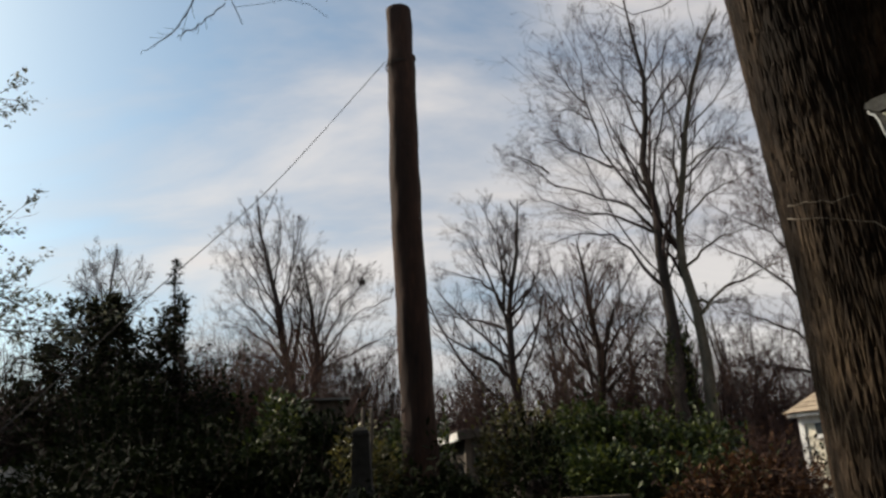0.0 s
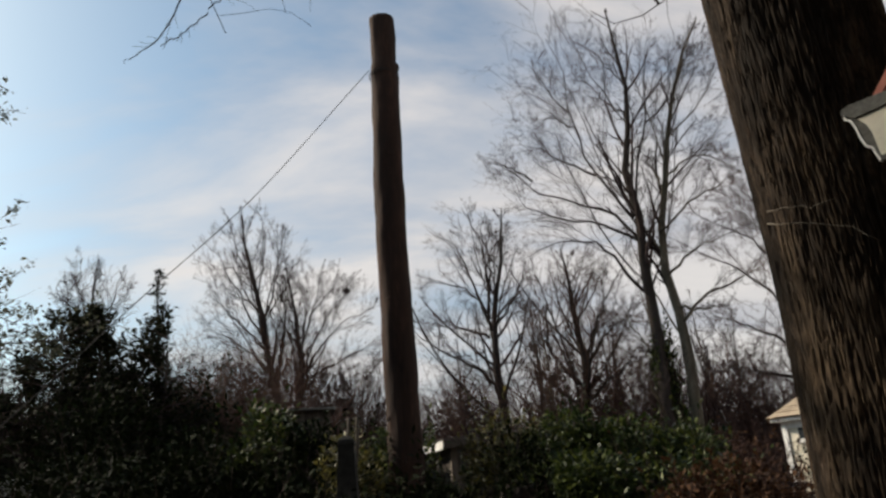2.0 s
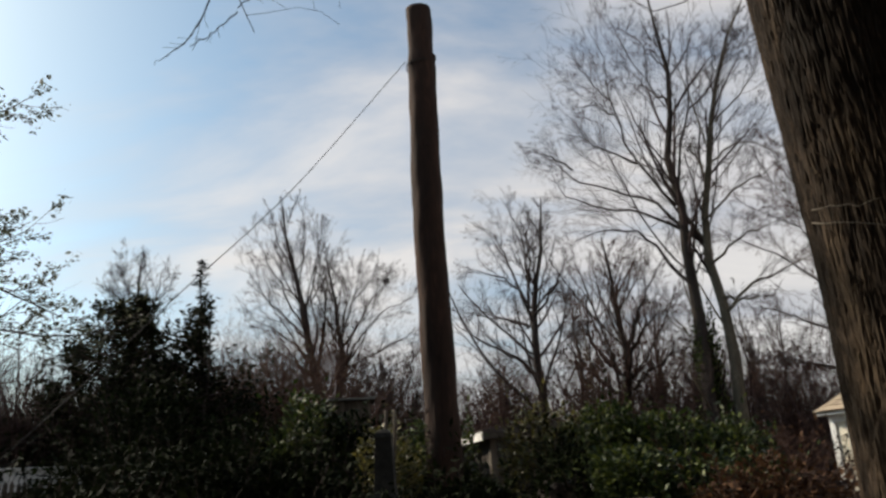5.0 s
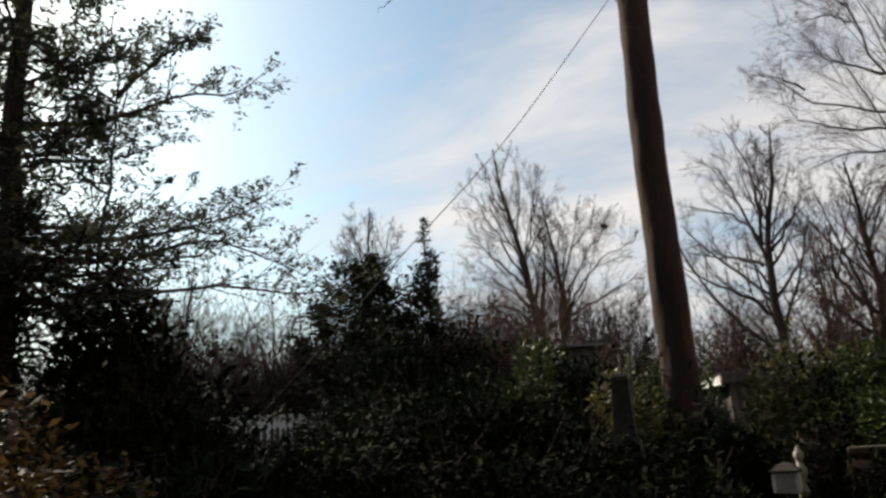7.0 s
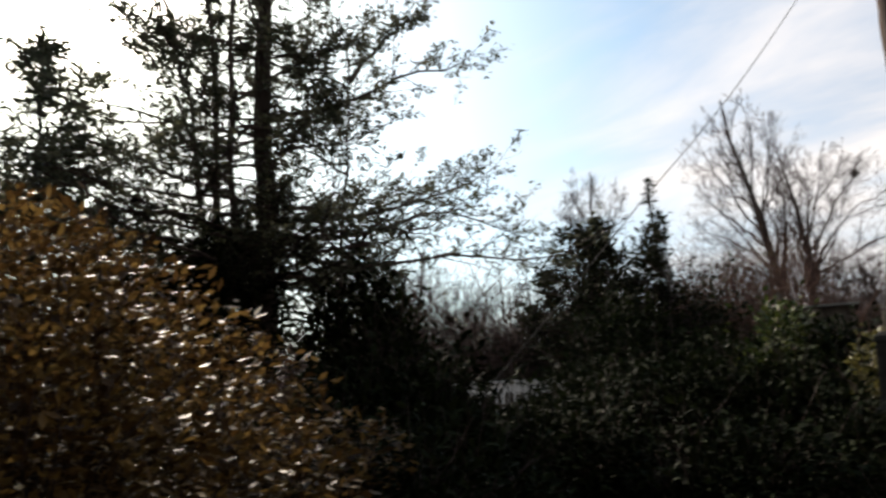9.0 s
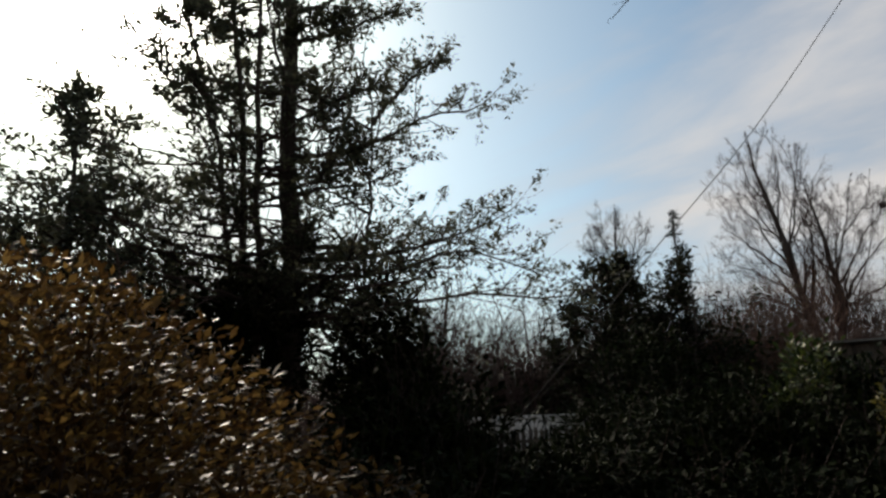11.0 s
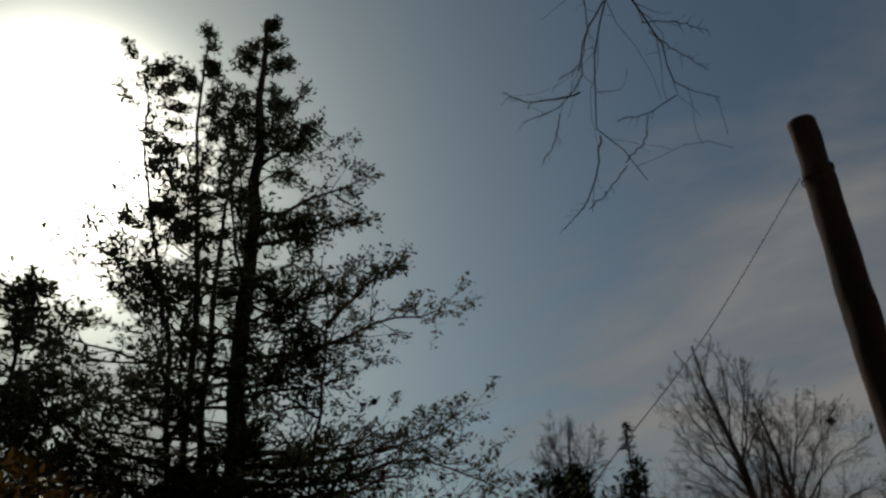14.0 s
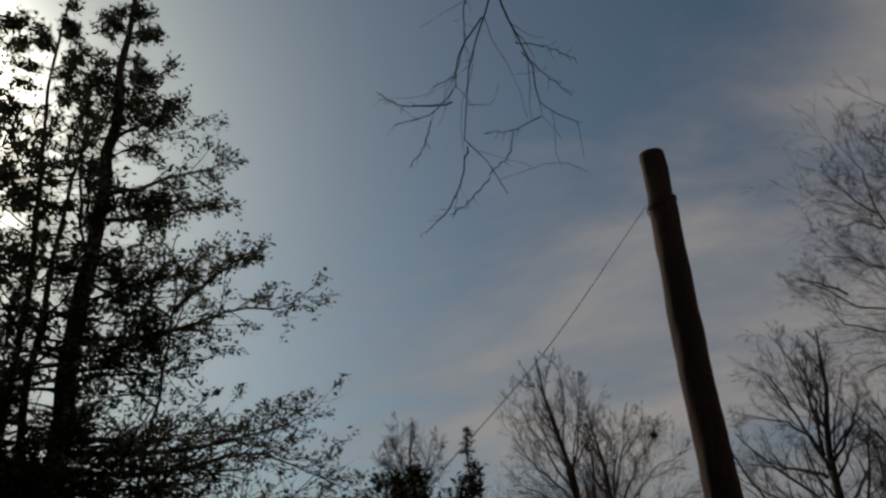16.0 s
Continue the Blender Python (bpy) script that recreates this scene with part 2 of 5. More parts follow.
def part(name, bm, mat, parent=None, label="", bevel=0.0):
    """A bmesh as one mesh object under a thing or a part."""
    if bevel:
        bmesh.ops.bevel(bm, geom=bm.edges[:], offset=bevel, segments=2, affect="EDGES", profile=0.6)
    bmesh.ops.recalc_face_normals(bm, faces=bm.faces[:])
    me = bpy.data.meshes.new(name)
    bm.to_mesh(me)
    bm.free()
    me.materials.append(mat)
    ob = new(name, me)
    ob.parent = parent
    if label:
        ob["label"] = label
    return ob


def thing(name, place, label, category, group="", turn=0.0, kind=""):
    ob = new(name)
    ob.matrix_basis = pose(*place, 0, 0, turn)
    ob.empty_display_size = 0.2
    return tagged(ob, label, category, group, kind)


def box(bm, x0, x1, y0, y1, z0, z1):
    m = Matrix.Translation(((x0 + x1) / 2, (y0 + y1) / 2, (z0 + z1) / 2)) @ Matrix.Diagonal((x1 - x0, y1 - y0, z1 - z0, 1))
    bmesh.ops.create_cube(bm, size=1.0, matrix=m)
    return bm


def boxed(*size):
    return box(bmesh.new(), *size)


def prism(points, axis, a, b):
    """A flat outline pushed along x or y."""
    bm = bmesh.new()
    put = (lambda p, d: (d, p[0], p[1])) if axis == "x" else (lambda p, d: (p[0], d, p[1]))
    lo = [bm.verts.new(put(p, a)) for p in points]
    hi = [bm.verts.new(put(p, b)) for p in points]
    bm.faces.new(lo)
    bm.faces.new(hi[::-1])
    for i in range(len(points)):
        j = (i + 1) % len(points)
        bm.faces.new((lo[i], hi[i], hi[j], lo[j]))
    return bm


def lathe(profile, sides=16):
    bm = bmesh.new()
    rings = []
    for r, z in profile:
        rings.append([bm.verts.new((r * math.cos(2 * math.pi * k / sides), r * math.sin(2 * math.pi * k / sides), z)) for k in range(sides)])
    for a, b in zip(rings, rings[1:]):
        for k in range(sides):
            bm.faces.new((a[k], a[(k + 1) % sides], b[(k + 1) % sides], b[k]))
    bm.faces.new(rings[0][::-1])
    bm.faces.new(rings[-1])
    return bm


def tubes(paths, radii, sides):
    """Tapered tubes along paths (M, N, 3) with radii (M, N)."""
    paths, radii = np.asarray(paths, float), np.asarray(radii, float)
    m, n, _ = paths.shape
    tan = np.gradient(paths, axis=1)
    tan /= np.linalg.norm(tan, axis=2, keepdims=True) + 1e-9
    ref = np.where(np.abs(tan[:, :1, 2:3]) > 0.9, np.array([1.0, 0, 0]), np.array([0, 0, 1.0]))
    u = np.cross(tan, np.broadcast_to(ref, tan.shape))
    u /= np.linalg.norm(u, axis=2, keepdims=True) + 1e-9
    v = np.cross(tan, u)
    ang = np.arange(sides) * 2 * np.pi / sides
    ring = u[:, :, None] * np.cos(ang)[:, None] + v[:, :, None] * np.sin(ang)[:, None]
    verts = (paths[:, :, None] + ring * radii[:, :, None, None]).reshape(-1, 3)
    i, j, k = np.meshgrid(np.arange(m), np.arange(n - 1), np.arange(sides), indexing="ij")
    a = (i * n + j) * sides + k
    b = (i * n + j) * sides + (k + 1) % sides
    faces = np.stack([a, b, b + sides, a + sides], -1).reshape(-1, 4)
    return verts, faces


def spikes(paths, radii, sides=3):
    """Tubes that end in a point."""
    v, f = tubes(paths, radii, sides)
    m, n = radii.shape
    v = v.reshape(m, n, sides, 3)
    v[:, -1] = np.asarray(paths)[:, -1][:, None]
    body = np.delete(np.arange(m * n * sides).reshape(m, n, sides), np.s_[1:], 2)[:, -1, 0]
    f = f.reshape(m, n - 1, sides, 4)
    keep = v.reshape(m, n * sides, 3)[:, :(n - 1) * sides + 1]
    per = (n - 1) * sides + 1
    shift = (np.arange(m) * (per - n * sides))[:, None]
    quads = (f[:, :-1].reshape(m, -1) + shift).reshape(-1, 4)
    last = f[:, -1][..., :3].copy()
    last[..., 2] = body[:, None]
    tris = (last.reshape(m, -1) + shift).reshape(-1, 3)
    return keep.reshape(-1, 3), [g for g in (quads, tris) if len(g)]


def joined(*geos):
    verts, groups, at = [], {}, 0
    for v, f in geos:
        for g in (f if isinstance(f, list) else [f]):
            groups.setdefault(g.shape[1], []).append(g + at)
        verts.append(v)
        at += len(v)
    return np.concatenate(verts), [np.concatenate(g) for g in groups.values()]


def leaves(rng, centres, size, width=0.42, droop=0.0, spread=0.35, heading=None):
    """Folded leaves, two faces each, at the given places."""
    n = len(centres)
    d = rng.normal(size=(n, 3))
    if heading is not None:
        d = d * 0.55 + heading
    d[:, 2] = d[:, 2] * 0.6 - droop
    d /= np.linalg.norm(d, axis=1, keepdims=True)
    up = rng.normal(size=(n, 3)) * 0.5 + (0, 0, 1)
    s = np.cross(d, up)
    s /= np.linalg.norm(s, axis=1, keepdims=True) + 1e-9
    nrm = np.cross(s, d)
    ln = size * (1 + rng.uniform(-spread, spread, (n, 1)))
    mid = centres + d * ln * 0.5 + nrm * ln * 0.10
    v = np.stack([centres, mid + s * ln * width * 0.5 - nrm * ln * 0.08, centres + d * ln, mid - s * ln * width * 0.5 - nrm * ln * 0.08], 1).reshape(-1, 3)
    k = np.arange(n)[:, None] * 4
    return v, np.concatenate([k + (0, 1, 2), k + (0, 2, 3)])


def spawn(rng, paths, radii, k, ratio, angle, n=5, wiggle=0.12, rise=0.10, first=0.2, thin=0.55, least=0.004, last=1.0):
    """k side branches on every path: their paths and radii."""
    m, pn, _ = paths.shape
    f = first + (last - first) * (np.arange(k)[None] + rng.uniform(0, 1, (m, k))) / k
    at = np.clip(f * (pn - 1), 0, pn - 1.001)
    i0 = at.astype(int)
    w = (at - i0)[..., None]
    rows = np.arange(m)[:, None]
    p0, p1 = paths[rows, i0], paths[rows, i0 + 1]
    start = p0 * (1 - w) + p1 * w
    tan = p1 - p0
    tan /= np.linalg.norm(tan, axis=2, keepdims=True) + 1e-9
    rad = radii[rows, i0] * (1 - w[..., 0]) + radii[rows, i0 + 1] * w[..., 0]
    length = np.linalg.norm(np.diff(paths, axis=1), axis=2).sum(1)
    ln = length[:, None] * ratio * (1.15 - 0.6 * f) * rng.uniform(0.6, 1.25, (m, k))
    side = np.cross(tan, rng.normal(size=tan.shape))
    side /= np.linalg.norm(side, axis=2, keepdims=True) + 1e-9
    a = np.radians(angle * rng.uniform(0.65, 1.3, (m, k)))[..., None]
    d = (tan * np.cos(a) + side * np.sin(a)).reshape(-1, 3)
    pts = [start.reshape(-1, 3)]
    step = (ln.reshape(-1) / (n - 1))[:, None]
    for _ in range(n - 1):
        d = d + rng.normal(size=d.shape) * wiggle + (0, 0, rise)
        d /= np.linalg.norm(d, axis=1, keepdims=True)
        pts.append(pts[-1] + d * step)
    r0 = np.maximum(rad.reshape(-1) * thin * rng.uniform(0.7, 1.1, m * k), least)
    taper = np.linspace(1, 0.35, n)
    return np.stack(pts, 1), np.maximum(r0[:, None] * taper, least * 0.7)


def curve_path(points, n, rng=None, wander=0.0):
    """A smooth path of n points through the given ones."""
    p = np.array(points, float)
    t = np.concatenate([[0], np.cumsum(np.linalg.norm(np.diff(p, axis=0), axis=1))])
    q = np.linspace(0, t[-1], n)
    tang = np.gradient(p, t, axis=0)
    i = np.clip(np.searchsorted(t, q) - 1, 0, len(t) - 2)
    h = (t[i + 1] - t[i])[:, None]
    s = ((q - t[i]) / h[:, 0])[:, None]
    out = (2 * s**3 - 3 * s**2 + 1) * p[i] + (s**3 - 2 * s**2 + s) * h * tang[i] + (-2 * s**3 + 3 * s**2) * p[i + 1] + (s**3 - s**2) * h * tang[i + 1]
    if rng is not None:
        out[1:] += rng.normal(size=(n - 1, 3)) * wander
    return out


def within(rng, paths, crown, most):
    """Branches drawn out or shortened so that they end inside a rounded crown: its middle, height, half width, half height."""
    cx, cz, rx, rz = crown
    start = paths[:, :1]
    tip = paths[:, -1] - paths[:, 0]
    k = np.linspace(0.25, most, 24)
    p = start + tip[:, None] * k[None, :, None]
    edge = rng.uniform(0.8, 1.15, (len(paths), 1)) ** 2
    inside = ((p[..., 0] - cx) / rx) ** 2 + (p[..., 1] / rx) ** 2 + ((p[..., 2] - cz) / rz) ** 2 < edge
    s = np.maximum(k[None] * inside, 0.25).max(1) * rng.uniform(0.75, 1.04, len(paths))
    return start + (paths - start) * s[:, None, None]


def bare_tree(place, limbs, radius, label, group="", seed=1, twig=1.0, levels=3, bark=None, twigs=None, depth=0.5, foot=-0.2, boughs=6, least=0.0038, lush=1, fork=0.30, crown=None, spread=39, slim=1.0):
    """A leafless tree. limbs: the stem first, then its main limbs, each as (sideways, height) points seen across the view."""
    rng = np.random.default_rng(seed)
    x, y, z = place
    turn = -math.degrees(math.atan2(x, y))
    tree = thing("bare_tree", (x, y, z), label, "tree", group, turn)
    stem = [(0, 0, foot)] + [(u, rng.normal() * 0.1, h - z) for u, h in limbs[0]]
    paths = [curve_path(stem, 12, rng, 0.03)]
    top = paths[0][-1, 2]
    rads = [radius * np.linspace(1.0, 0.09, 12) ** (0.9 if crown else 1.25)]
    rads[0][0] *= 1.35
    ob = part_tube("trunk", paths[0], rads[0], 12, bark or M_BARK, tree)
    for limb in limbs[1:]:
        swing = rng.uniform(-1, 1) * depth
        reach = abs(limb[-1][0] - limb[0][0]) + 1
        pts = [(u, swing * reach * (i / (len(limb) - 1)), h - z) for i, (u, h) in enumerate(limb)]
        p = curve_path(pts, 12 if crown else 13, rng, 0.04)[:12]
        share = np.interp(pts[0][2], paths[0][:, 2], rads[0])
        paths.append(p)
        rads.append(np.maximum(share * slim * (0.44 if crown is None else 0.55) * np.linspace(1, 0.14, 12), 0.010 * slim))
        part_tube("limb", p, rads[-1], 8, bark or M_BARK, tree)
    P, R = np.array(paths), np.array(rads)
    # boughs that leave the stem towards and away from the eye, then finer and finer twigs
    bp, br = spawn(rng, P[:1], R[:1], boughs, 0.36, spread - 1, n=12, first=fork, wiggle=0.06, rise=0.05, thin=0.42 * slim, least=0.012 * slim, last=1.0 if crown else 0.7)
    if crown:
        bp = within(rng, bp, crown, 2.2)
    for q, r in zip(bp, br):
        part_tube("limb", q, r, 6, bark or M_BARK, tree)
    stem_a = spawn(rng, P[:1], R[:1], int(14 * twig), 0.17 if crown else 0.10, 34, n=7, first=0.4, wiggle=0.08, rise=0.05, least=least * 1.6, thin=0.5)
    P, R = np.concatenate([P[1:], bp]), np.concatenate([R[1:], br])
    a, ra = spawn(rng, P, R, int((9 if crown else 12) * twig), 0.42 if crown else 0.35, spread, n=7, first=0.22, wiggle=0.10, rise=0.04, least=least * 1.6, thin=0.5 * slim if crown else 0.36)
    a, ra = np.concatenate([a, stem_a[0]]), np.concatenate([ra, stem_a[1]])
    if crown:
        a = within(rng, a, crown, 1.25)
    b, rb = spawn(rng, a, ra, int((6 if crown else 9) * twig) + lush - 1, 0.50 if crown else 0.46, spread, n=4, first=0.15, wiggle=0.11, rise=0.03, least=least * 1.2)
    fine = [tubes(a, ra, 4), tubes(b, rb, 3)]
    if levels > 2:
        c, rc = spawn(rng, b, rb, int((4 if crown else 7) * twig) + lush - 1, 0.62 if crown else 0.58, 34, n=3, first=0.15, wiggle=0.12, rise=0.02, least=least)
        fine.append(spikes(c, rc))
    if levels > 3:
        d, rd = spawn(rng, c, rc, 3 if crown else 2, 0.80 if crown else 0.62, 30, n=2, first=0.15, wiggle=0.12, rise=0.02, least=least * 0.9)
        fine.append(spikes(d, rd))
    tagged(link_mesh("crown", joined(*fine), twigs or M_TWIG, tree), kind="stuff")
    return tree


def part_tube(name, path, radii, sides, mat, parent, label=""):
    v, f = tubes(path[None], np.asarray(radii)[None], sides)
    n = len(path)
    caps = [np.arange(sides)[None, ::-1], np.arange(sides)[None] + (n - 1) * sides]
    return link_mesh(name, (v, [f, np.concatenate(caps)]), mat, parent, label)


def blob_points(rng, n, radii, lobes=9, rough=0.28, floor=0.0, deep=0.26):
    """Places for leaves near the outside of an uneven rounded mass on the ground."""
    rx, ry, h = radii
    d = rng.normal(size=(n, 3))
    d[:, 2] = np.abs(d[:, 2]) * 1.15 - 0.55
    d /= np.linalg.norm(d, axis=1, keepdims=True)
    bumps = rng.normal(size=(lobes, 3))
    bumps[:, 2] = np.abs(bumps[:, 2])
    bumps /= np.linalg.norm(bumps, axis=1, keepdims=True)
    swell = (np.exp((d @ bumps.T - 1) * (9 if lobes < 30 else 28)) * rng.uniform(0.3, 1.0, lobes)).sum(1)
    r = (1 - rough + rough * 1.5 * np.minimum(swell, 1.1)) * (1 - np.abs(rng.normal(size=n)) * deep)
    p = d * r[:, None] * (rx, ry, h * 0.62) + (0, 0, h * 0.42)
    return p[p[:, 2] > floor]


def shrub(name, place, radii, count, leaf, mat, label, category="shrub", group="", seed=1, lobes=9, rough=0.28, stems=7, width=0.42, tufts=0, droop=0.0, sprays=0):
    """A leafy shrub: stems from the ground, and leaves in uneven clumps."""
    rng = np.random.default_rng(seed)
    ob = thing(name, place, label, category, group)
    rx, ry, h = radii
    base = rng.normal(size=(stems, 3)) * (rx * 0.12, ry * 0.12, 0)
    base[:, 2] = -0.15
    tip = rng.uniform(-0.75, 0.75, (stems, 3)) * (rx, ry, 0) + (0, 0, 1) * rng.uniform(0.5, 0.95, (stems, 1)) * h
    mid = (base + tip) / 2 + rng.normal(size=(stems, 3)) * 0.1 * rx
    P = np.array([curve_path((a, b, c), 8) for a, b, c in zip(base, mid, tip)])
    R = np.linspace(0.035, 0.01, 8)[None].repeat(stems, 0) * max(h / 2, 0.4)
    for p, r in zip(P, R):
        part_tube("stem", p, r, 6, M_BARK, ob)
    a, ra = spawn(rng, P, R, 8, 0.45, 45, n=5, least=0.005)
    b, rb = spawn(rng, a, ra, 4, 0.5, 40, n=4, least=0.004)
    tagged(link_mesh("twig_growth", joined(tubes(a, ra, 4), tubes(b, rb, 3)), M_TWIG, ob), kind="stuff")
    pts = blob_points(rng, count, radii, lobes, rough)
    if tufts:
        hubs = pts[rng.integers(0, len(pts), len(pts) // tufts)]
        pts = np.repeat(hubs, tufts, 0) + rng.normal(size=(len(hubs) * tufts, 3)) * leaf * 0.6
        pts = pts[pts[:, 2] > 0.02]
    out = pts * (1, 1, 0.6) - (0, 0, h * 0.2)
    out /= np.linalg.norm(out, axis=1, keepdims=True) + 1e-6
    geo = [leaves(rng, pts, leaf, width, droop, heading=out * 0.7)]
    if sprays:
        # shoots that stand out of the mass, leafy along their length
        s0 = blob_points(rng, sprays, radii, lobes, rough) * 0.93
        d = s0 / (np.linalg.norm(s0, axis=1, keepdims=True) + 1e-6) * (0.7, 0.7, 1) + rng.normal(size=s0.shape) * 0.3 + (0, 0, 0.45)
        d /= np.linalg.norm(d, axis=1, keepdims=True)
        ln = (rng.uniform(1.5, 4.5, (len(s0), 1)) + (rng.uniform(size=(len(s0), 1)) < 0.16) * rng.uniform(1.5, 6.0, (len(s0), 1))) * leaf
        k = 8
        along = (s0[:, None] + d[:, None] * ln[:, None] * np.linspace(0.1, 1, k)[None, :, None]).reshape(-1, 3)
        geo.append(leaves(rng, along, leaf, width, droop, heading=np.repeat(d, k, 0) * 0.8))
        sp = s0[:, None] + d[:, None] * ln[:, None] * np.linspace(0, 1, 3)[None, :, None]
        tagged(link_mesh("shoot_growth", tubes(sp, np.full((len(s0), 3), 0.0035), 3), M_TWIG, ob), kind="stuff")
    tagged(link_mesh("foliage", joined(*geo), mat, ob, smooth=False), kind="stuff")
    return ob


# ---- ground ----
def ground_height(x, y):
    """A garden that climbs a little away from the house and rolls gently."""
    r = np.hypot(x, y)
    far, climb = np.clip((r - 12) / 40, 0, 1), np.clip((r - 3) / 10, 0, 1)
    return 0.85 * climb**2 * (3 - 2 * climb) + 0.10 * np.sin(x * 0.31 + 0.6) * np.cos(y * 0.27) * np.clip(r / 8, 0, 1) + 0.35 * far * np.sin(x * 0.05)


def make_ground():
    # rings that widen towards the horizon
    radii = np.concatenate([np.linspace(0.0, 40, 90)[1:], np.geomspace(42, 4000, 26)])
    n = 96
    a = np.arange(n) * 2 * np.pi / n
    x, y = radii[:, None] * np.sin(a), radii[:, None] * np.cos(a)
    z = ground_height(x, y) * np.exp(-np.maximum(radii[:, None] - 80, 0) / 100)
    v = np.concatenate([[[0, 0, 0]], np.stack([x, y, z], -1).reshape(-1, 3)])
    k = np.arange(n)
    fan = np.stack([np.zeros(n, int), 1 + (k + 1) % n, 1 + k], 1)
    i, j = np.meshgrid(np.arange(len(radii) - 1), k, indexing="ij")
    q = np.stack([1 + i * n + j, 1 + i * n + (j + 1) % n, 1 + (i + 1) * n + (j + 1) % n, 1 + (i + 1) * n + j], -1).reshape(-1, 4)
    ob = link_mesh("ground", (v, [fan, q]), M_GROUND)
    tagged(ob, "brown leaf-littered garden ground", "ground", kind="structure")


def gz(x, y):
    return float(ground_height(np.float64(x), np.float64(y)))


make_ground()


def litter():
    rng = np.random.default_rng(5)
    n = 9000
    r, a = 2 + 22 * rng.uniform(0, 1, n) ** 0.7, rng.uniform(-1.6, 0.9, n)
    p = np.stack([r * np.sin(a), r * np.cos(a), np.zeros(n)], 1)
    p[:, 2] = ground_height(p[:, 0], p[:, 1]) + 0.012
    ob = link_mesh("fallen_leaves", leaves(rng, p, 0.09, 0.5), M_LEAF_RUSSET, smooth=False)
    tagged(ob, "scattered brown fallen oak leaves on the ground", "leaves", kind="stuff")


litter()


# ---- the tall topped trunk ----
def rough_stem(paths, radii, around, rng, amp, stretch, seed_off):
    """A stem along a path, with its skin pushed in and out."""
    n = len(paths)
    ang = np.arange(around) * 2 * np.pi / around
    v = np.zeros((n, around, 3))
    for i in range(n):
        for k in range(around):
            c, s = math.cos(ang[k]), math.sin(ang[k])
            z = paths[i][2]
            q = Vector((c * radii[i] * stretch + seed_off, s * radii[i] * stretch, z * stretch * 0.22))
            r = radii[i] + amp * (noise.noise(q) + 0.5 * noise.noise(q * 2.3))
            v[i, k] = (paths[i][0] + c * r, paths[i][1] + s * r, z)
    i, k = np.meshgrid(np.arange(n - 1), np.arange(around), indexing="ij")
    a, b = i * around + k, i * around + (k + 1) % around
    f = np.stack([a, b, b + around, a + around], -1).reshape(-1, 4)
    return v, f


def topped_trunk():
    rng = np.random.default_rng(3)
    base, top = Vector((-0.49, 12.72, gz(-0.49, 12.72))), Vector((-0.53, 12.70, 10.36))
    ob = thing("topped_tree", tuple(base), "tall limbless brown tree trunk sawn off at the top", "tree")
    n = 150
    f = np.linspace(-0.02, 1, n)
    z = f * (top.z - base.z)
    path = np.stack([f * (top.x - base.x) + 0.02 * np.sin(z * 0.9), f * (top.y - base.y), z], 1)
    rad = np.interp(f, [-0.02, 0.03, 0.2, 0.55, 0.885, 0.905, 0.96, 1], [0.42, 0.315, 0.275, 0.263, 0.250, 0.228, 0.240, 0.236])
    v, fc = rough_stem(path, rad, 40, rng, 0.020, 6.5, 3.0)
    cap = np.arange(40)[None] + (n - 1) * 40
    link_mesh("stem", (v.reshape(-1, 3), [fc, cap]), M_STUB, ob)
    cut = lathe([(0.228, 0.0), (0.218, 0.035), (0.13, 0.05), (0.02, 0.056)], 28)
    bmesh.ops.transform(cut, matrix=pose(*path[-1], 6, -3, 0) @ pose(0, 0, -0.01), verts=cut.verts[:])
    part("sawn_top", cut, M_CUT, ob, "grey sawn end grain")
    # stubs of lopped branches: height, turn, radius, length
    for zz, a, r, l in ((8.55, 0.2, 0.08, 0.045), (8.1, 2.6, 0.045, 0.04), (6.7, 5.0, 0.05, 0.03), (4.1, 4.4, 0.05, 0.03), (2.2, 3.6, 0.06, 0.03)):
        rr = np.interp(zz, z, rad)
        bm = lathe([(r * 1.8, -0.12), (r * 1.25, 0.0), (r, l * 0.6), (r * 0.7, l)], 12)
        m = Matrix.Translation((np.interp(zz, z, path[:, 0]), np.interp(zz, z, path[:, 1]), zz)) @ Matrix.Rotation(a, 4, "Z") @ Matrix.Translation((rr - 0.02, 0, 0)) @ Matrix.Rotation(radians(80), 4, "Y")
        bmesh.ops.transform(bm, matrix=m, verts=bm.verts[:])
        part("branch_stub", bm, M_STUB, ob)
    return ob


topped_trunk()


def pull_rope():
    end = np.array((-4.17, 6.58, 1.95))
    p = curve_path([(-0.77, 12.45, 9.15), (-2.68, 10.98, 6.03), (-3.67, 9.52, 4.24), (-3.97, 8.20, 3.12), end], 50)
    ob = thing("rope", tuple(end), "long thin rope stretched down from the topped trunk", "rope")
    part_tube("line", p - end, np.full(50, 0.0068), 6, M_ROPE, ob)
    t = np.linspace(0, 4 * math.pi, 60)
    loop = np.stack([-0.525 + 0.262 * np.cos(t), 12.70 + 0.262 * np.sin(t), 9.13 + t * 0.005], 1) - end
    part_tube("loop", loop, np.full(60, 0.0068), 6, M_ROPE, ob)


pull_rope()


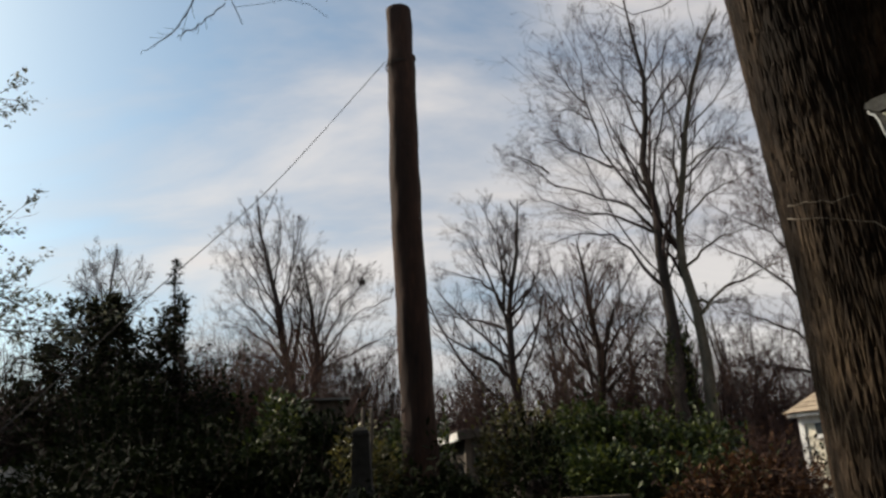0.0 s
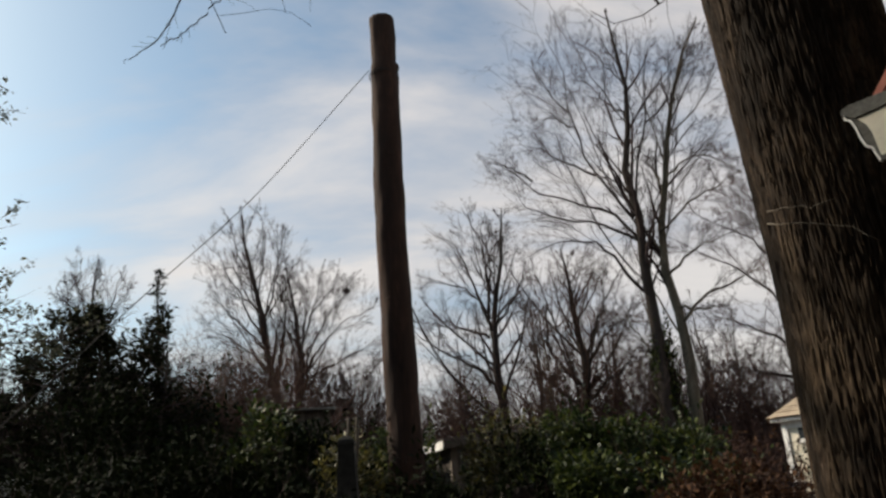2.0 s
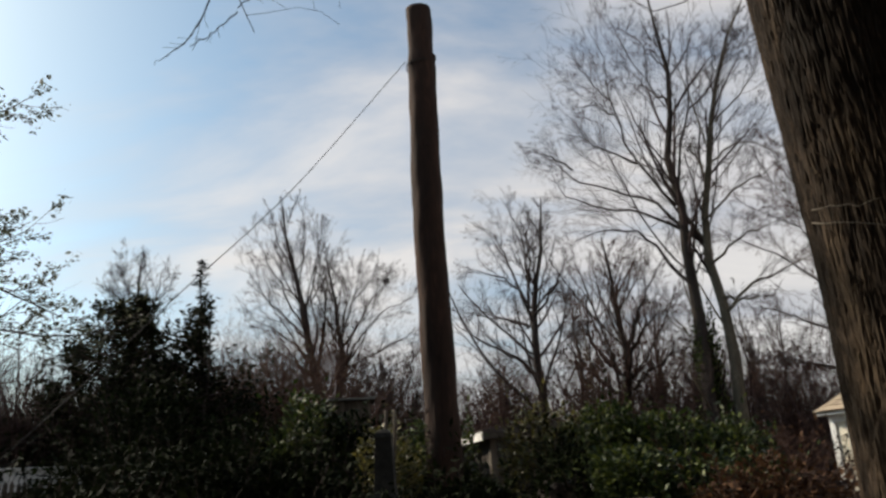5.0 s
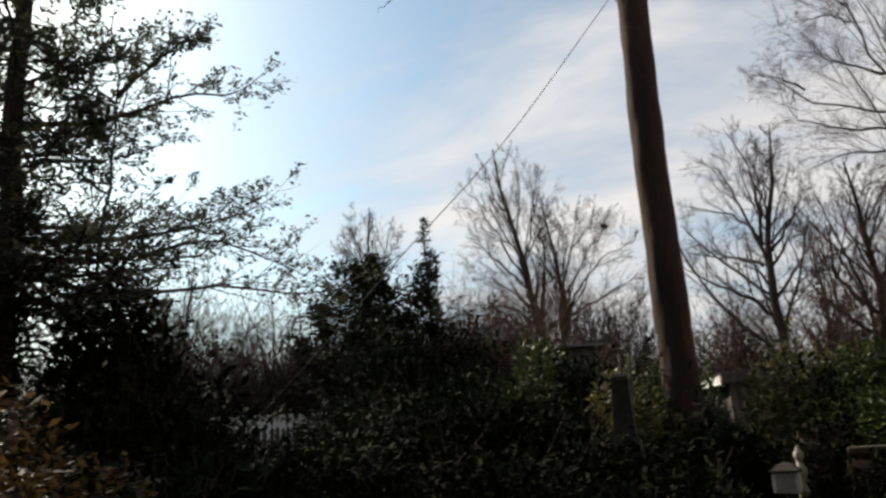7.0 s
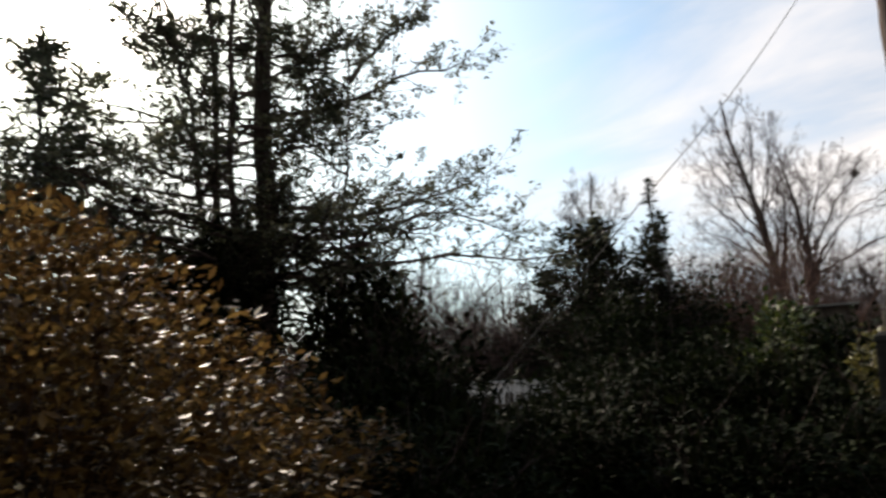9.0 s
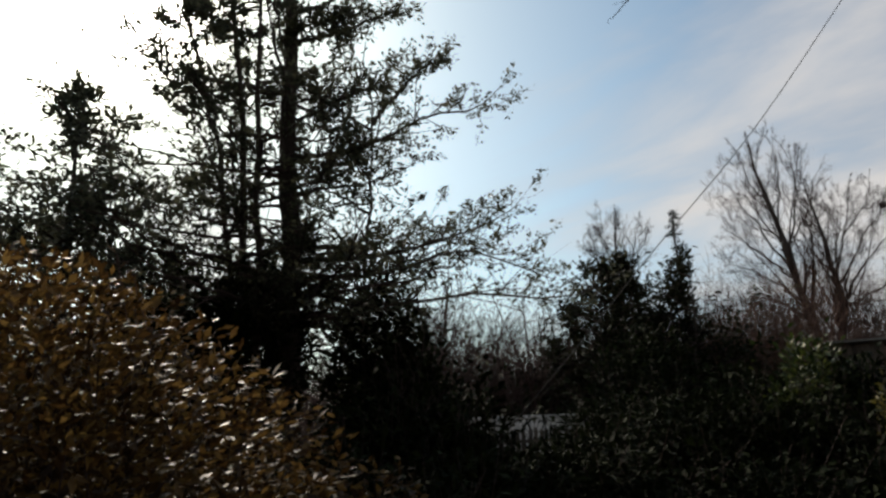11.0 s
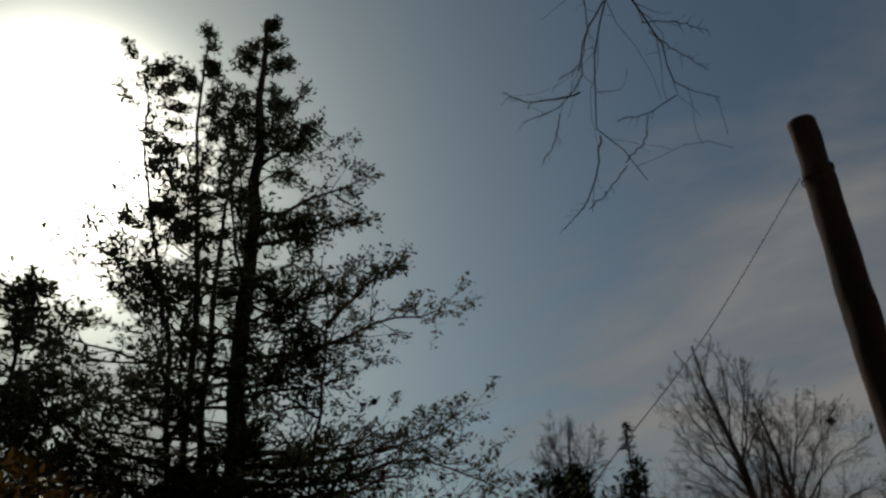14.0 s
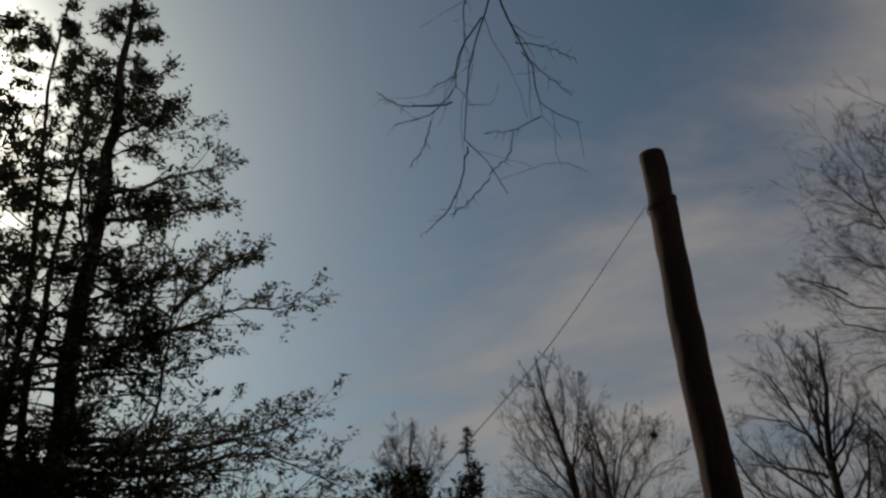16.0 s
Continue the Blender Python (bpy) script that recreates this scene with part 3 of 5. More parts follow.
# ---- the large near trunk with furrowed bark ----
def near_trunk():
    ob = thing("large_tree", (2.125, 3.60, 0.05), "thick tree trunk with deeply furrowed dark brown bark", "tree")
    n, front, back = 280, 460, 32
    around = front + back
    z = np.linspace(-0.1, 7.5, n)
    # fine steps on the side that faces the yard, coarse ones behind
    ang = np.concatenate([np.linspace(radians(130), radians(335), front, endpoint=False), np.linspace(radians(335), radians(490), back, endpoint=False)])
    v = np.zeros((n, around, 3))
    for i in range(n):
        flare = 0.430 + 0.17 * math.exp(-max(z[i], 0) * 2.2) - 0.004 * z[i]
        cx = -0.055 * max(z[i] - 2.5, 0.0)
        for k in range(around):
            c, s = math.cos(ang[k]), math.sin(ang[k])
            q = Vector((c * 5.2, s * 5.2, z[i] * 1.6))
            warp = noise.noise(q * 0.9 + Vector((7, 0, 0))) * 0.9
            plate = min(abs(noise.noise(Vector((c * 36 + warp, s * 36 + warp, z[i] * 6.0)))) * 5.0, 1.0)
            chip = noise.noise(Vector((c * 22, s * 22, z[i] * 11)))
            r = flare - 0.021 * (1 - plate) + 0.005 * chip
            v[i, k] = (cx + c * r, s * r, z[i])
    i, k = np.meshgrid(np.arange(n - 1), np.arange(around), indexing="ij")
    a, b = i * around + k, i * around + (k + 1) % around
    f = np.stack([a, b, b + around, a + around], -1).reshape(-1, 4)
    link_mesh("stem", (v.reshape(-1, 3), f), M_BARK_NEAR, ob)
    # a bare shoot in front of the bark and fine ones beside it
    rng = np.random.default_rng(8)
    for pts in (((-0.53, -0.20, 2.72), (-0.40, -0.34, 2.66), (-0.28, -0.40, 2.62), (-0.20, -0.47, 2.52)), ((-0.52, -0.20, 2.78), (-0.38, -0.33, 2.75), (-0.30, -0.39, 2.75)),
                ((-0.15, -0.36, 3.10), (-0.11, -0.49, 3.03), (-0.07, -0.53, 2.93))):
        p = curve_path(pts, 9, rng, 0.005)
        part_tube("shoot", p, np.linspace(0.0040, 0.0018, 9), 5, M_SHOOT, ob, "pale bare shoot")
    return ob


near_trunk()


# ---- birdhouse on the near trunk: cream front, scalloped trim in shade grey, red strap ----
def birdhouse():
    # local x runs across the view to the right, y away from the eye
    ob = thing("birdhouse", (2.03, 2.87, 3.17), "cream wooden birdhouse with a scalloped roof trim in shade grey", "birdhouse", turn=-60)
    ob.scale = (0.8, 0.8, 0.8)
    part("body", boxed(-0.15, 0.22, 0.02, 0.2, -0.34, -0.06), M_SIDING, ob, "cream painted box", bevel=0.004)
    part("eave", prism([(-0.315, -0.05), (-0.305, -0.022), (-0.26, -0.012), (0.30, -0.06), (0.30, -0.10), (-0.24, -0.10)], "y", -0.078, 0.25), M_STONE, ob, "grey weathered eave board", bevel=0.004)
    edge = [(-0.312, -0.055), (-0.308, -0.075), (-0.283, -0.092), (-0.265, -0.138), (-0.253, -0.208), (-0.234, -0.263), (-0.204, -0.285), (-0.196, -0.32), (-0.18, -0.37)]
    # grey stands for the board's shaded face, the white rim for its sunlit edge
    part("scalloped_board", prism(edge + [(0.2, -0.37), (0.2, -0.09)], "y", -0.05, -0.03), M_STONE, ob, "scalloped board with its shade painted on in grey")
    part("rim", prism([(x - 0.004, z - 0.003) for x, z in edge] + [(x + 0.005, z + 0.003) for x, z in edge[::-1]], "y", -0.056, -0.026), M_WHITE, ob, "board edge with sunlight painted on in white")
    part("panel", prism([(-0.239, -0.104), (-0.199, -0.155), (-0.182, -0.209), (-0.174, -0.272), (-0.165, -0.345), (0.18, -0.345), (0.18, -0.104)], "y", -0.062, -0.052), M_SIDING, ob, "cream painted panel")
    part("strut", prism([(-0.215, -0.010), (-0.174, -0.030), (0.10, 0.247), (0.10, 0.31)], "y", 0.03, 0.055), M_RED, ob, "red wooden strut")
    part("bracket", boxed(-0.02, 0.08, 0.19, 0.52, -0.12, -0.04), M_FENCE, ob, "wooden bracket fixed to the bark")


birdhouse()


# ---- bare trees beyond the garden ----
big_left = [[(0.0, 3.2), (0.1, 6.5), (0.0, 8.8), (0.1, 11.1), (-0.1, 12.5), (0.0, 13.5), (0.3, 14.7), (0.3, 16.1), (0.1, 17.9), (0.0, 19.2)],
            [(0.0, 10.5), (0.4, 13.3), (0.8, 14.3), (1.1, 16.6), (1.3, 17.8)], [(-0.1, 10.8), (-1.3, 12.8), (-1.8, 15.1), (-1.9, 17.1), (-2.3, 18.0)], [(-1.8, 15.1), (-2.5, 16.1), (-3.0, 17.1)],
            [(-1.8, 14.7), (-2.7, 15.4), (-3.7, 15.7)], [(0.0, 10.0), (-1.0, 11.3), (-2.1, 11.9), (-3.5, 12.8), (-4.4, 13.8), (-5.0, 14.5)], [(-3.5, 12.8), (-4.1, 13.4), (-5.2, 13.9)],
            [(-1.2, 12.6), (-2.4, 13.4), (-3.1, 14.0), (-3.9, 14.2)], [(0.0, 9.9), (-1.5, 10.8), (-2.6, 11.1), (-3.6, 11.5), (-4.2, 12.5)], [(0.0, 8.0), (-0.7, 9.0), (-1.2, 9.9), (-2.3, 10.3), (-3.7, 10.3)],
            [(0.2, 14.8), (-0.3, 15.3), (-0.8, 16.2), (-1.4, 17.0)], [(0.3, 16.1), (-0.2, 17.0), (-0.9, 18.3), (-1.3, 18.8)], [(0.8, 14.3), (1.4, 14.7), (1.9, 15.8), (2.2, 16.7)]]
big_right = [[(0.0, 3.1), (0.0, 7.1), (-0.2, 8.6), (-0.2, 9.8), (0.1, 11.2), (0.4, 12.7), (0.8, 14.4), (1.2, 15.7), (1.7, 16.9), (2.3, 18.1)],
             [(0.4, 12.2), (1.5, 12.8), (2.4, 12.5), (2.9, 12.1)], [(0.7, 13.6), (1.7, 14.4), (2.5, 15.3), (2.8, 15.7)], [(0.1, 11.8), (-0.1, 12.5), (-0.3, 13.3)],
             [(-0.2, 10.1), (1.1, 10.9), (2.2, 11.2), (3.0, 11.4)], [(-0.2, 8.5), (1.1, 9.5), (2.5, 9.9)], [(0.1, 6.9), (1.0, 7.8), (1.8, 8.1), (3.1, 8.7)], [(1.1, 15.5), (1.8, 15.8), (2.5, 16.3)], [(0.0, 7.4), (0.7, 7.3), (1.4, 7.3)]]
bare_tree((7.55, 25.92, 0.91), big_left, 0.27, "tall bare tree with wide-reaching grey limbs", "bare trees behind the hedge", seed=11, levels=4, lush=1, boughs=7, spread=35, slim=0.70, twig=1.2, crown=(-1.6, 11.3, 4.9, 7.4))
bare_tree((8.41, 25.64, 0.90), big_right, 0.23, "tall bare tree with pale mossy bark", "bare trees behind the hedge", seed=12, levels=4, lush=1, bark=M_BARK_PALE, boughs=7, spread=35, slim=0.70, twig=1.2, crown=(1.2, 10.3, 3.2, 7.4))
bare_tree((7.82, 26.13, 0.91), [[(0.03, 3.21), (-0.16, 5.72), (-0.51, 8.59)], [(-0.16, 5.72), (-1.08, 7.38), (-1.66, 9.41)]], 0.21, "ivy-covered bare tree stem between two taller trees", "bare trees behind the hedge", seed=21, boughs=3, bark=M_BARK_PALE)
mid_b = [[(-0.02, 4.47), (-0.08, 6.52), (-0.15, 7.90), (0.43, 10.78), (0.60, 12.92)], [(-0.15, 7.90), (-0.93, 10.24), (-1.47, 11.61), (-2.02, 11.94)], [(-0.23, 8.38), (-0.28, 11.34), (-0.98, 13.02)], [(0.01, 8.14), (0.58, 8.77), (1.30, 10.21)], [(-0.31, 7.66), (-1.11, 8.16), (-2.94, 8.77)], [(-0.30, 8.63), (-0.93, 9.52), (-2.52, 10.20)], [(-0.09, 5.78), (-1.05, 6.54), (-2.08, 7.05), (-3.04, 7.80)], [(-0.22, 8.71), (-0.05, 10.63), (-0.03, 13.08)], [(-0.10, 4.31), (-0.91, 4.57), (-1.71, 5.16), (-2.51, 5.59)]]
bare_tree((2.63, 29.88, 0.85), mid_b, 0.24, "bare winter tree with a rounded twiggy crown", "bare trees behind the hedge", seed=13, levels=4, lush=1, boughs=13, fork=0.24, crown=(-0.62, 8.18, 2.96, 4.32))
mid_c = [[(0.08, 4.16), (0.24, 6.14), (0.08, 8.34), (0.08, 9.47), (-0.16, 10.92)], [(0.24, 6.38), (-0.24, 8.10), (-0.64, 10.12)], [(0.24, 6.30), (1.38, 8.66), (2.02, 9.55)], [(0.24, 6.22), (1.38, 7.44), (2.28, 7.84)], [(0.16, 5.32), (-0.97, 7.14), (-0.97, 9.08), (-1.28, 9.81)], [(0.16, 4.82), (0.98, 5.47), (2.29, 6.20)], [(0.08, 7.61), (0.24, 8.99), (0.56, 9.79)], [(0.08, 4.58), (-1.22, 5.92), (-1.94, 7.07)]]
bare_tree((5.53, 29.47, 0.89), mid_c, 0.24, "bare winter tree with reddish buds on its twigs", "bare trees behind the hedge", seed=14, levels=4, lush=1, boughs=13, fork=0.20, twigs=M_TWIG_RED, crown=(0.24, 6.80, 3.04, 3.60))
left_d = [[(0.2, 4.5), (0.1, 6.0), (-0.3, 8.5), (-0.6, 10.1), (-1.0, 11.5), (-1.2, 13.1)],
          [(-0.3, 8.5), (0.2, 10.5), (0.2, 12.4)],
          [(-0.4, 8.2), (-1.3, 9.9), (-2.1, 11.5)],
          [(-0.3, 7.7), (-1.6, 9.2), (-2.5, 10.2)],
          [(-0.1, 6.9), (-1.4, 8.1), (-2.4, 8.7)],
          [(-0.5, 9.8), (-0.3, 11.2), (-0.4, 12.9)],
          [(-0.7, 10.3), (-1.4, 11.8), (-1.7, 12.9)],
          [(-0.0, 6.2), (-1.0, 7.1), (-2.0, 7.4)],
          [(-0.1, 9.1), (0.6, 10.2), (0.8, 11.2)]]
bare_tree((-5.94, 29.40, 0.81), left_d, 0.24, "bare tree with upswept fan of fine branches", "bare trees behind the hedge", seed=15, levels=4, lush=1, depth=0.5, boughs=9, fork=0.28, spread=29, slim=0.72, twig=1.15, crown=(-0.75, 7.7, 2.35, 4.9))
left_e = [[(-0.2, 4.3), (-0.2, 5.5), (-0.1, 7.2), (-0.3, 8.6), (-0.5, 9.7), (-0.7, 10.8)],
          [(-0.1, 7.7), (0.4, 9.2), (0.8, 10.8)],
          [(-0.1, 7.2), (0.9, 8.7), (2.0, 10.2)],
          [(-0.1, 6.6), (1.4, 8.5), (2.7, 9.1)],
          [(-0.1, 6.4), (1.5, 7.2), (2.8, 7.9)],
          [(-0.3, 8.6), (-0.6, 9.7), (-0.9, 10.8)],
          [(0.3, 9.0), (1.2, 10.0), (1.4, 10.7)],
          [(-0.2, 7.9), (0.3, 9.7), (0.1, 10.8)],
          [(-0.1, 6.1), (0.9, 6.7), (1.8, 6.5)],
          [(-0.2, 7.7), (-0.8, 8.6), (-1.2, 9.3)]]
bare_tree((-4.72, 29.40, 0.82), left_e, 0.22, "bare spreading tree with a small nest", "bare trees behind the hedge", seed=16, levels=4, lush=1, depth=0.5, boughs=9, fork=0.28, spread=31, slim=0.72, twig=1.15, crown=(0.65, 6.3, 2.75, 3.95))
bare_tree((-2.58, 23.86, 0.82), [[(-0.07, 3.26), (-0.12, 4.74), (-0.18, 5.81)], [(-0.14, 4.09), (-0.60, 5.08), (-0.75, 5.82)], [(-0.13, 4.25), (0.46, 5.22), (0.96, 6.11)]], 0.10, "small bare twiggy tree", "bare trees behind the hedge", seed=17, twig=1.2)
bare_tree((11.40, 32.02, 1.01), [[(0.05, 3.39), (-0.06, 5.17), (-0.42, 6.85), (-0.61, 8.92)], [(-0.05, 4.24), (0.94, 6.16), (0.99, 8.50)]], 0.13, "slim bare tree beside the garden shed", "bare trees behind the hedge", seed=18)
bare_tree((12.73, 33.66, 1.07), [[(0.05, 3.63), (0.36, 5.99), (0.56, 9.00)], [(0.12, 4.56), (1.55, 6.31), (2.38, 7.99)]], 0.14, "slim bare tree beside the garden shed", "bare trees behind the hedge", seed=19)
bare_tree((4.42, 32.7, 0.90), [[(0.0, 3.2), (0.1, 6.0), (-0.1, 9.6)], [(0.05, 4.4), (-1.0, 6.2), (-1.5, 8.0)], [(0.1, 5.2), (1.0, 7.0), (1.5, 8.6)]], 0.16, "slim bare tree between two broader ones", "bare trees behind the hedge", seed=24, levels=4, boughs=9, fork=0.22, slim=0.8, crown=(0.0, 5.6, 2.3, 3.9))
bare_tree((7.95, 33.6, 0.93), [[(0.0, 3.0), (-0.1, 5.6), (0.1, 9.0)], [(0.0, 4.2), (-1.1, 5.8), (-1.9, 7.4)], [(-0.1, 5.0), (1.1, 6.8), (1.6, 8.2)]], 0.16, "bare tree with low spreading boughs", "bare trees behind the hedge", seed=25, levels=4, boughs=10, fork=0.20, slim=0.8, twigs=M_TWIG_RED, crown=(0.0, 5.2, 2.8, 3.6))
bare_tree((12.4, 25.6, 0.95), [[(0.0, 3.0), (0.1, 7.0), (0.0, 11.0), (-0.3, 14.0)], [(0.05, 6.6), (-1.5, 8.6), (-2.9, 9.4), (-3.9, 10.4)], [(0.1, 8.2), (-1.2, 10.0), (-2.8, 11.4), (-3.4, 12.6)], [(0.0, 9.6), (-1.0, 11.6), (-1.7, 13.8)], [(0.05, 5.4), (-1.4, 6.6), (-3.0, 7.2)], [(0.1, 7.4), (1.6, 9.6), (2.6, 11.6)], [(0.0, 4.6), (-1.6, 5.2), (-2.8, 5.4)]], 0.22, "bare oak with brownish twigs behind the large trunk", "bare trees behind the hedge", seed=23, levels=4, boughs=9, twigs=M_TWIG_RED)


def nest():
    ob = thing("bird_nest", (-3.07, 29.45, 9.76), "small dark twig nest in a bare tree", "nest")
    rng = np.random.default_rng(2)
    a = rng.uniform(0, 2 * np.pi, 160)
    p = np.stack([np.cos(a) * 0.085, np.sin(a) * 0.085, rng.uniform(-0.07, 0.07, 160)], 1)
    q = p + rng.normal(size=p.shape) * 0.075
    link_mesh("sticks", tubes(np.stack([p, (p + q) / 2 + 0.02, q], 1), np.full((160, 3), 0.008), 3), M_TWIG, ob)


nest()


# ---- woods behind: a few forms, each set down many times ----
def slim_form(seed, h, r, twigs, pale=False, levels=3):
    rng = np.random.default_rng(seed)
    limbs = [[(0, 0.3), (rng.normal() * 0.2, h * 0.5), (rng.normal() * 0.5, h)]]
    for k in range(3):
        s = rng.choice([-1, 1]) * rng.uniform(0.12, 0.26) * h
        z0 = rng.uniform(0.25, 0.6) * h
        limbs.append([(0, z0), (s * 0.55, z0 + 0.14 * h), (s, z0 + rng.uniform(0.2, 0.34) * h)])
    return bare_tree((0.001, 0.1, 0), limbs, r, "slender bare tree in the woods behind", "woods behind", seed=seed, levels=levels, twigs=twigs, depth=0.9, twig=0.8 if levels == 3 else 1.0, boughs=6, bark=M_BARK_PALE if pale else None, least=0.007 if levels == 3 else 0.012)


forms = [slim_form(31, 9.0, 0.14, M_TWIG), slim_form(32, 7.5, 0.11, M_TWIG_RED), slim_form(33, 11.0, 0.17, M_TWIG, True), slim_form(34, 6.0, 0.09, M_TWIG_RED)]
wood_rng = np.random.default_rng(77)
used = set()
for i in range(32):
    near_left = i >= 26
    az = math.radians(wood_rng.uniform(-46, -20) if near_left else wood_rng.uniform(-20, 25) if i < 14 else wood_rng.uniform(-60, 36))
    d = wood_rng.uniform(25, 34) if near_left else wood_rng.uniform(31, 40) if i < 14 else wood_rng.uniform(33, 48)
    k = int(wood_rng.integers(0, 4))
    s = wood_rng.uniform(0.66, 0.98) * (0.75 if near_left else 1)
    x, y = d * math.sin(az), d * math.cos(az)
    m = pose(x, y, gz(x, y), 0, 0, wood_rng.uniform(0, 360))
    ob = copy_thing(forms[k], m) if k in used else forms[k]
    used.add(k)
    ob.matrix_basis = m @ Matrix.Diagonal((s, s, s, 1))


def far_woods(name, count, near, far, low, high, az0, az1, seed, label, mat, thick=1.0):
    """Thin stems past counting that close the view behind the trees."""
    rng = np.random.default_rng(seed)
    az = np.radians(rng.uniform(az0, az1, count))
    d = rng.uniform(near, far, count)
    x, y = d * np.sin(az), d * np.cos(az)
    h = rng.uniform(low, high, count) * rng.uniform(0.6, 1, count)
    foot = np.stack([x, y, ground_height(x, y) - 0.2], 1)
    lean = rng.normal(size=(count, 3)) * (1.5, 1.5, 0)
    t = np.linspace(0, 1, 5)
    P = foot[:, None] + t[None, :, None] * (np.stack([0 * h, 0 * h, h], 1)[:, None] + lean[:, None] * t[None, :, None])
    R = np.linspace(0.045, 0.012, 5)[None] * rng.uniform(0.5, 1.5, (count, 1)) * (h / high)[:, None]
    a, ra = spawn(rng, P, R, 9, 0.42, 58, n=3, first=0.12, rise=0.06, wiggle=0.22, least=0.011 * thick)
    b, rb = spawn(rng, a, ra, 3, 0.9, 36, n=2, first=0.2, rise=0.06, wiggle=0.2, least=0.009 * thick)
    ob = link_mesh(name, joined(tubes(P, R, 4), spikes(a, ra), spikes(b, rb)), mat)
    tagged(ob, label, "woods", kind="stuff")


far_woods("far_woods", 1900, 44, 85, 4.5, 10.0, -66, 42, 301, "dense grey-brown bare woods closing the distance", M_UNDER)
far_woods("underwood", 3000, 27, 42, 2.6, 6.6, -60, 36, 302, "dark bare underwood behind the garden", M_UNDER, 0.85)
far_woods("thicket", 420, 21.5, 27, 3.0, 5.8, -42, -27, 303, "dense grey-brown thicket of upright stems behind the fence", M_UNDER, 0.8)
far_woods("russet_thicket", 330, 21.5, 27, 2.6, 5.2, -21, -9, 304, "dense russet-brown thicket of fine bare twigs", M_TWIG_RED, 0.7)


# ---- evergreens ----
def narrow_conifer(place, height, width, seed, label, bare_below=0.35, mat=None, shape=0.8, stems=1, boughs=60, leaf=0.13, dense=5, name="evergreen_tree", wide=0.3, apart=0.45):
    rng = np.random.default_rng(seed)
    ob = thing(name, place, label, "tree")
    geo_twigs, geo_leaves = [], []
    for s in range(stems):
        off = (0, 0) if s == 0 else rng.normal(size=2) * apart
        hh = height * (1 if s == 0 else rng.uniform(0.6, 0.85) * (1.2 if apart > 0.6 else 1))
        p = curve_path([(off[0], off[1], -0.2), (off[0] * 1.2 + rng.normal() * 0.1, off[1], hh * 0.5), (off[0] * 1.3, off[1], hh)], 14, rng, 0.03)
        r = np.linspace(0.13, 0.012, 14) * (1 if s == 0 else 0.7)
        part_tube("trunk", p, r, 8, M_BARK, ob)
        nb = int(boughs * (1 if s == 0 else 0.5))
        f = bare_below + (1 - bare_below) * (np.arange(nb) + rng.uniform(0, 1, nb)) / nb
        z = f * hh
        reach = width * (1 - ((f - bare_below) / (1 - bare_below)) ** shape) * rng.uniform(0.35, 1.25, nb) + 0.12
        a = rng.uniform(0, 2 * np.pi, nb)
        ax = np.interp(z, p[:, 2], p[:, 0])
        ay = np.interp(z, p[:, 2], p[:, 1])
        t = np.linspace(0, 1, 6)
        B = np.stack([ax[:, None] + np.cos(a)[:, None] * reach[:, None] * t, ay[:, None] + np.sin(a)[:, None] * reach[:, None] * t,
                      z[:, None] + reach[:, None] * (0.25 * t - 0.1 * t**2 + 0.12 * t**4)], -1)
        R = np.linspace(0.018, 0.006, 6)[None].repeat(nb, 0)
        c, rc = spawn(rng, B, R, 6, 0.4, 45, n=4, first=0.25, least=0.005)
        geo_twigs += [tubes(B, R, 5), tubes(c, rc, 3)]
        pts = c.reshape(-1, 3)
        pts = np.repeat(pts, dense, 0) + rng.normal(size=(len(pts) * dense, 3)) * leaf * 0.55
        geo_leaves.append(leaves(rng, pts, leaf, wide))
    tagged(link_mesh("twig_growth", joined(*geo_twigs), M_TWIG, ob), kind="stuff")
    tagged(link_mesh("foliage", joined(*geo_leaves), mat or M_LEAF_PINE, ob, smooth=False), kind="stuff")
    return ob


def stem_ivy(place, height, radius, seed, count, label, leaf=0.11):
    """Ivy leaves on a trunk, thick at the foot and ragged above."""
    rng = np.random.default_rng(seed)
    ob = thing("ivy", place, label, "ivy")
    z = height * rng.uniform(0, 1, count) ** 1.3
    a = rng.uniform(0, 2 * np.pi, count)
    r = radius * (1 + 0.35 * rng.uniform(0, 1, count)) + 0.05 * np.sin(z * 3 + a * 2)
    p = np.stack([np.cos(a) * r - 0.03 * z, np.sin(a) * r, z], 1)
    tagged(link_mesh("foliage", leaves(rng, p, leaf, 0.7), M_LEAF_LAUREL, ob, smooth=False), kind="stuff")
    vine = np.array([curve_path([(math.cos(q) * radius, math.sin(q) * radius, -0.1), (math.cos(q + 0.4) * radius, math.sin(q + 0.4) * radius, height * 0.5), (math.cos(q + 0.2) * radius - 0.03 * height, math.sin(q + 0.2) * radius, height * 0.9)], 8) for q in (0.5, 2.2, 3.9, 5.2)])
    for v in vine:
        part_tube("vine", v, np.linspace(0.02, 0.008, 8), 5, M_BARK, ob)


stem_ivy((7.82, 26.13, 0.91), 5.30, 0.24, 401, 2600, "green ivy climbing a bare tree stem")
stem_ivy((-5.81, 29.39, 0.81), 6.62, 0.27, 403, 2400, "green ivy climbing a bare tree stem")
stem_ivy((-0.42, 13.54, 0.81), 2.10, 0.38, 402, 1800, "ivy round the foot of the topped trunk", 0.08)


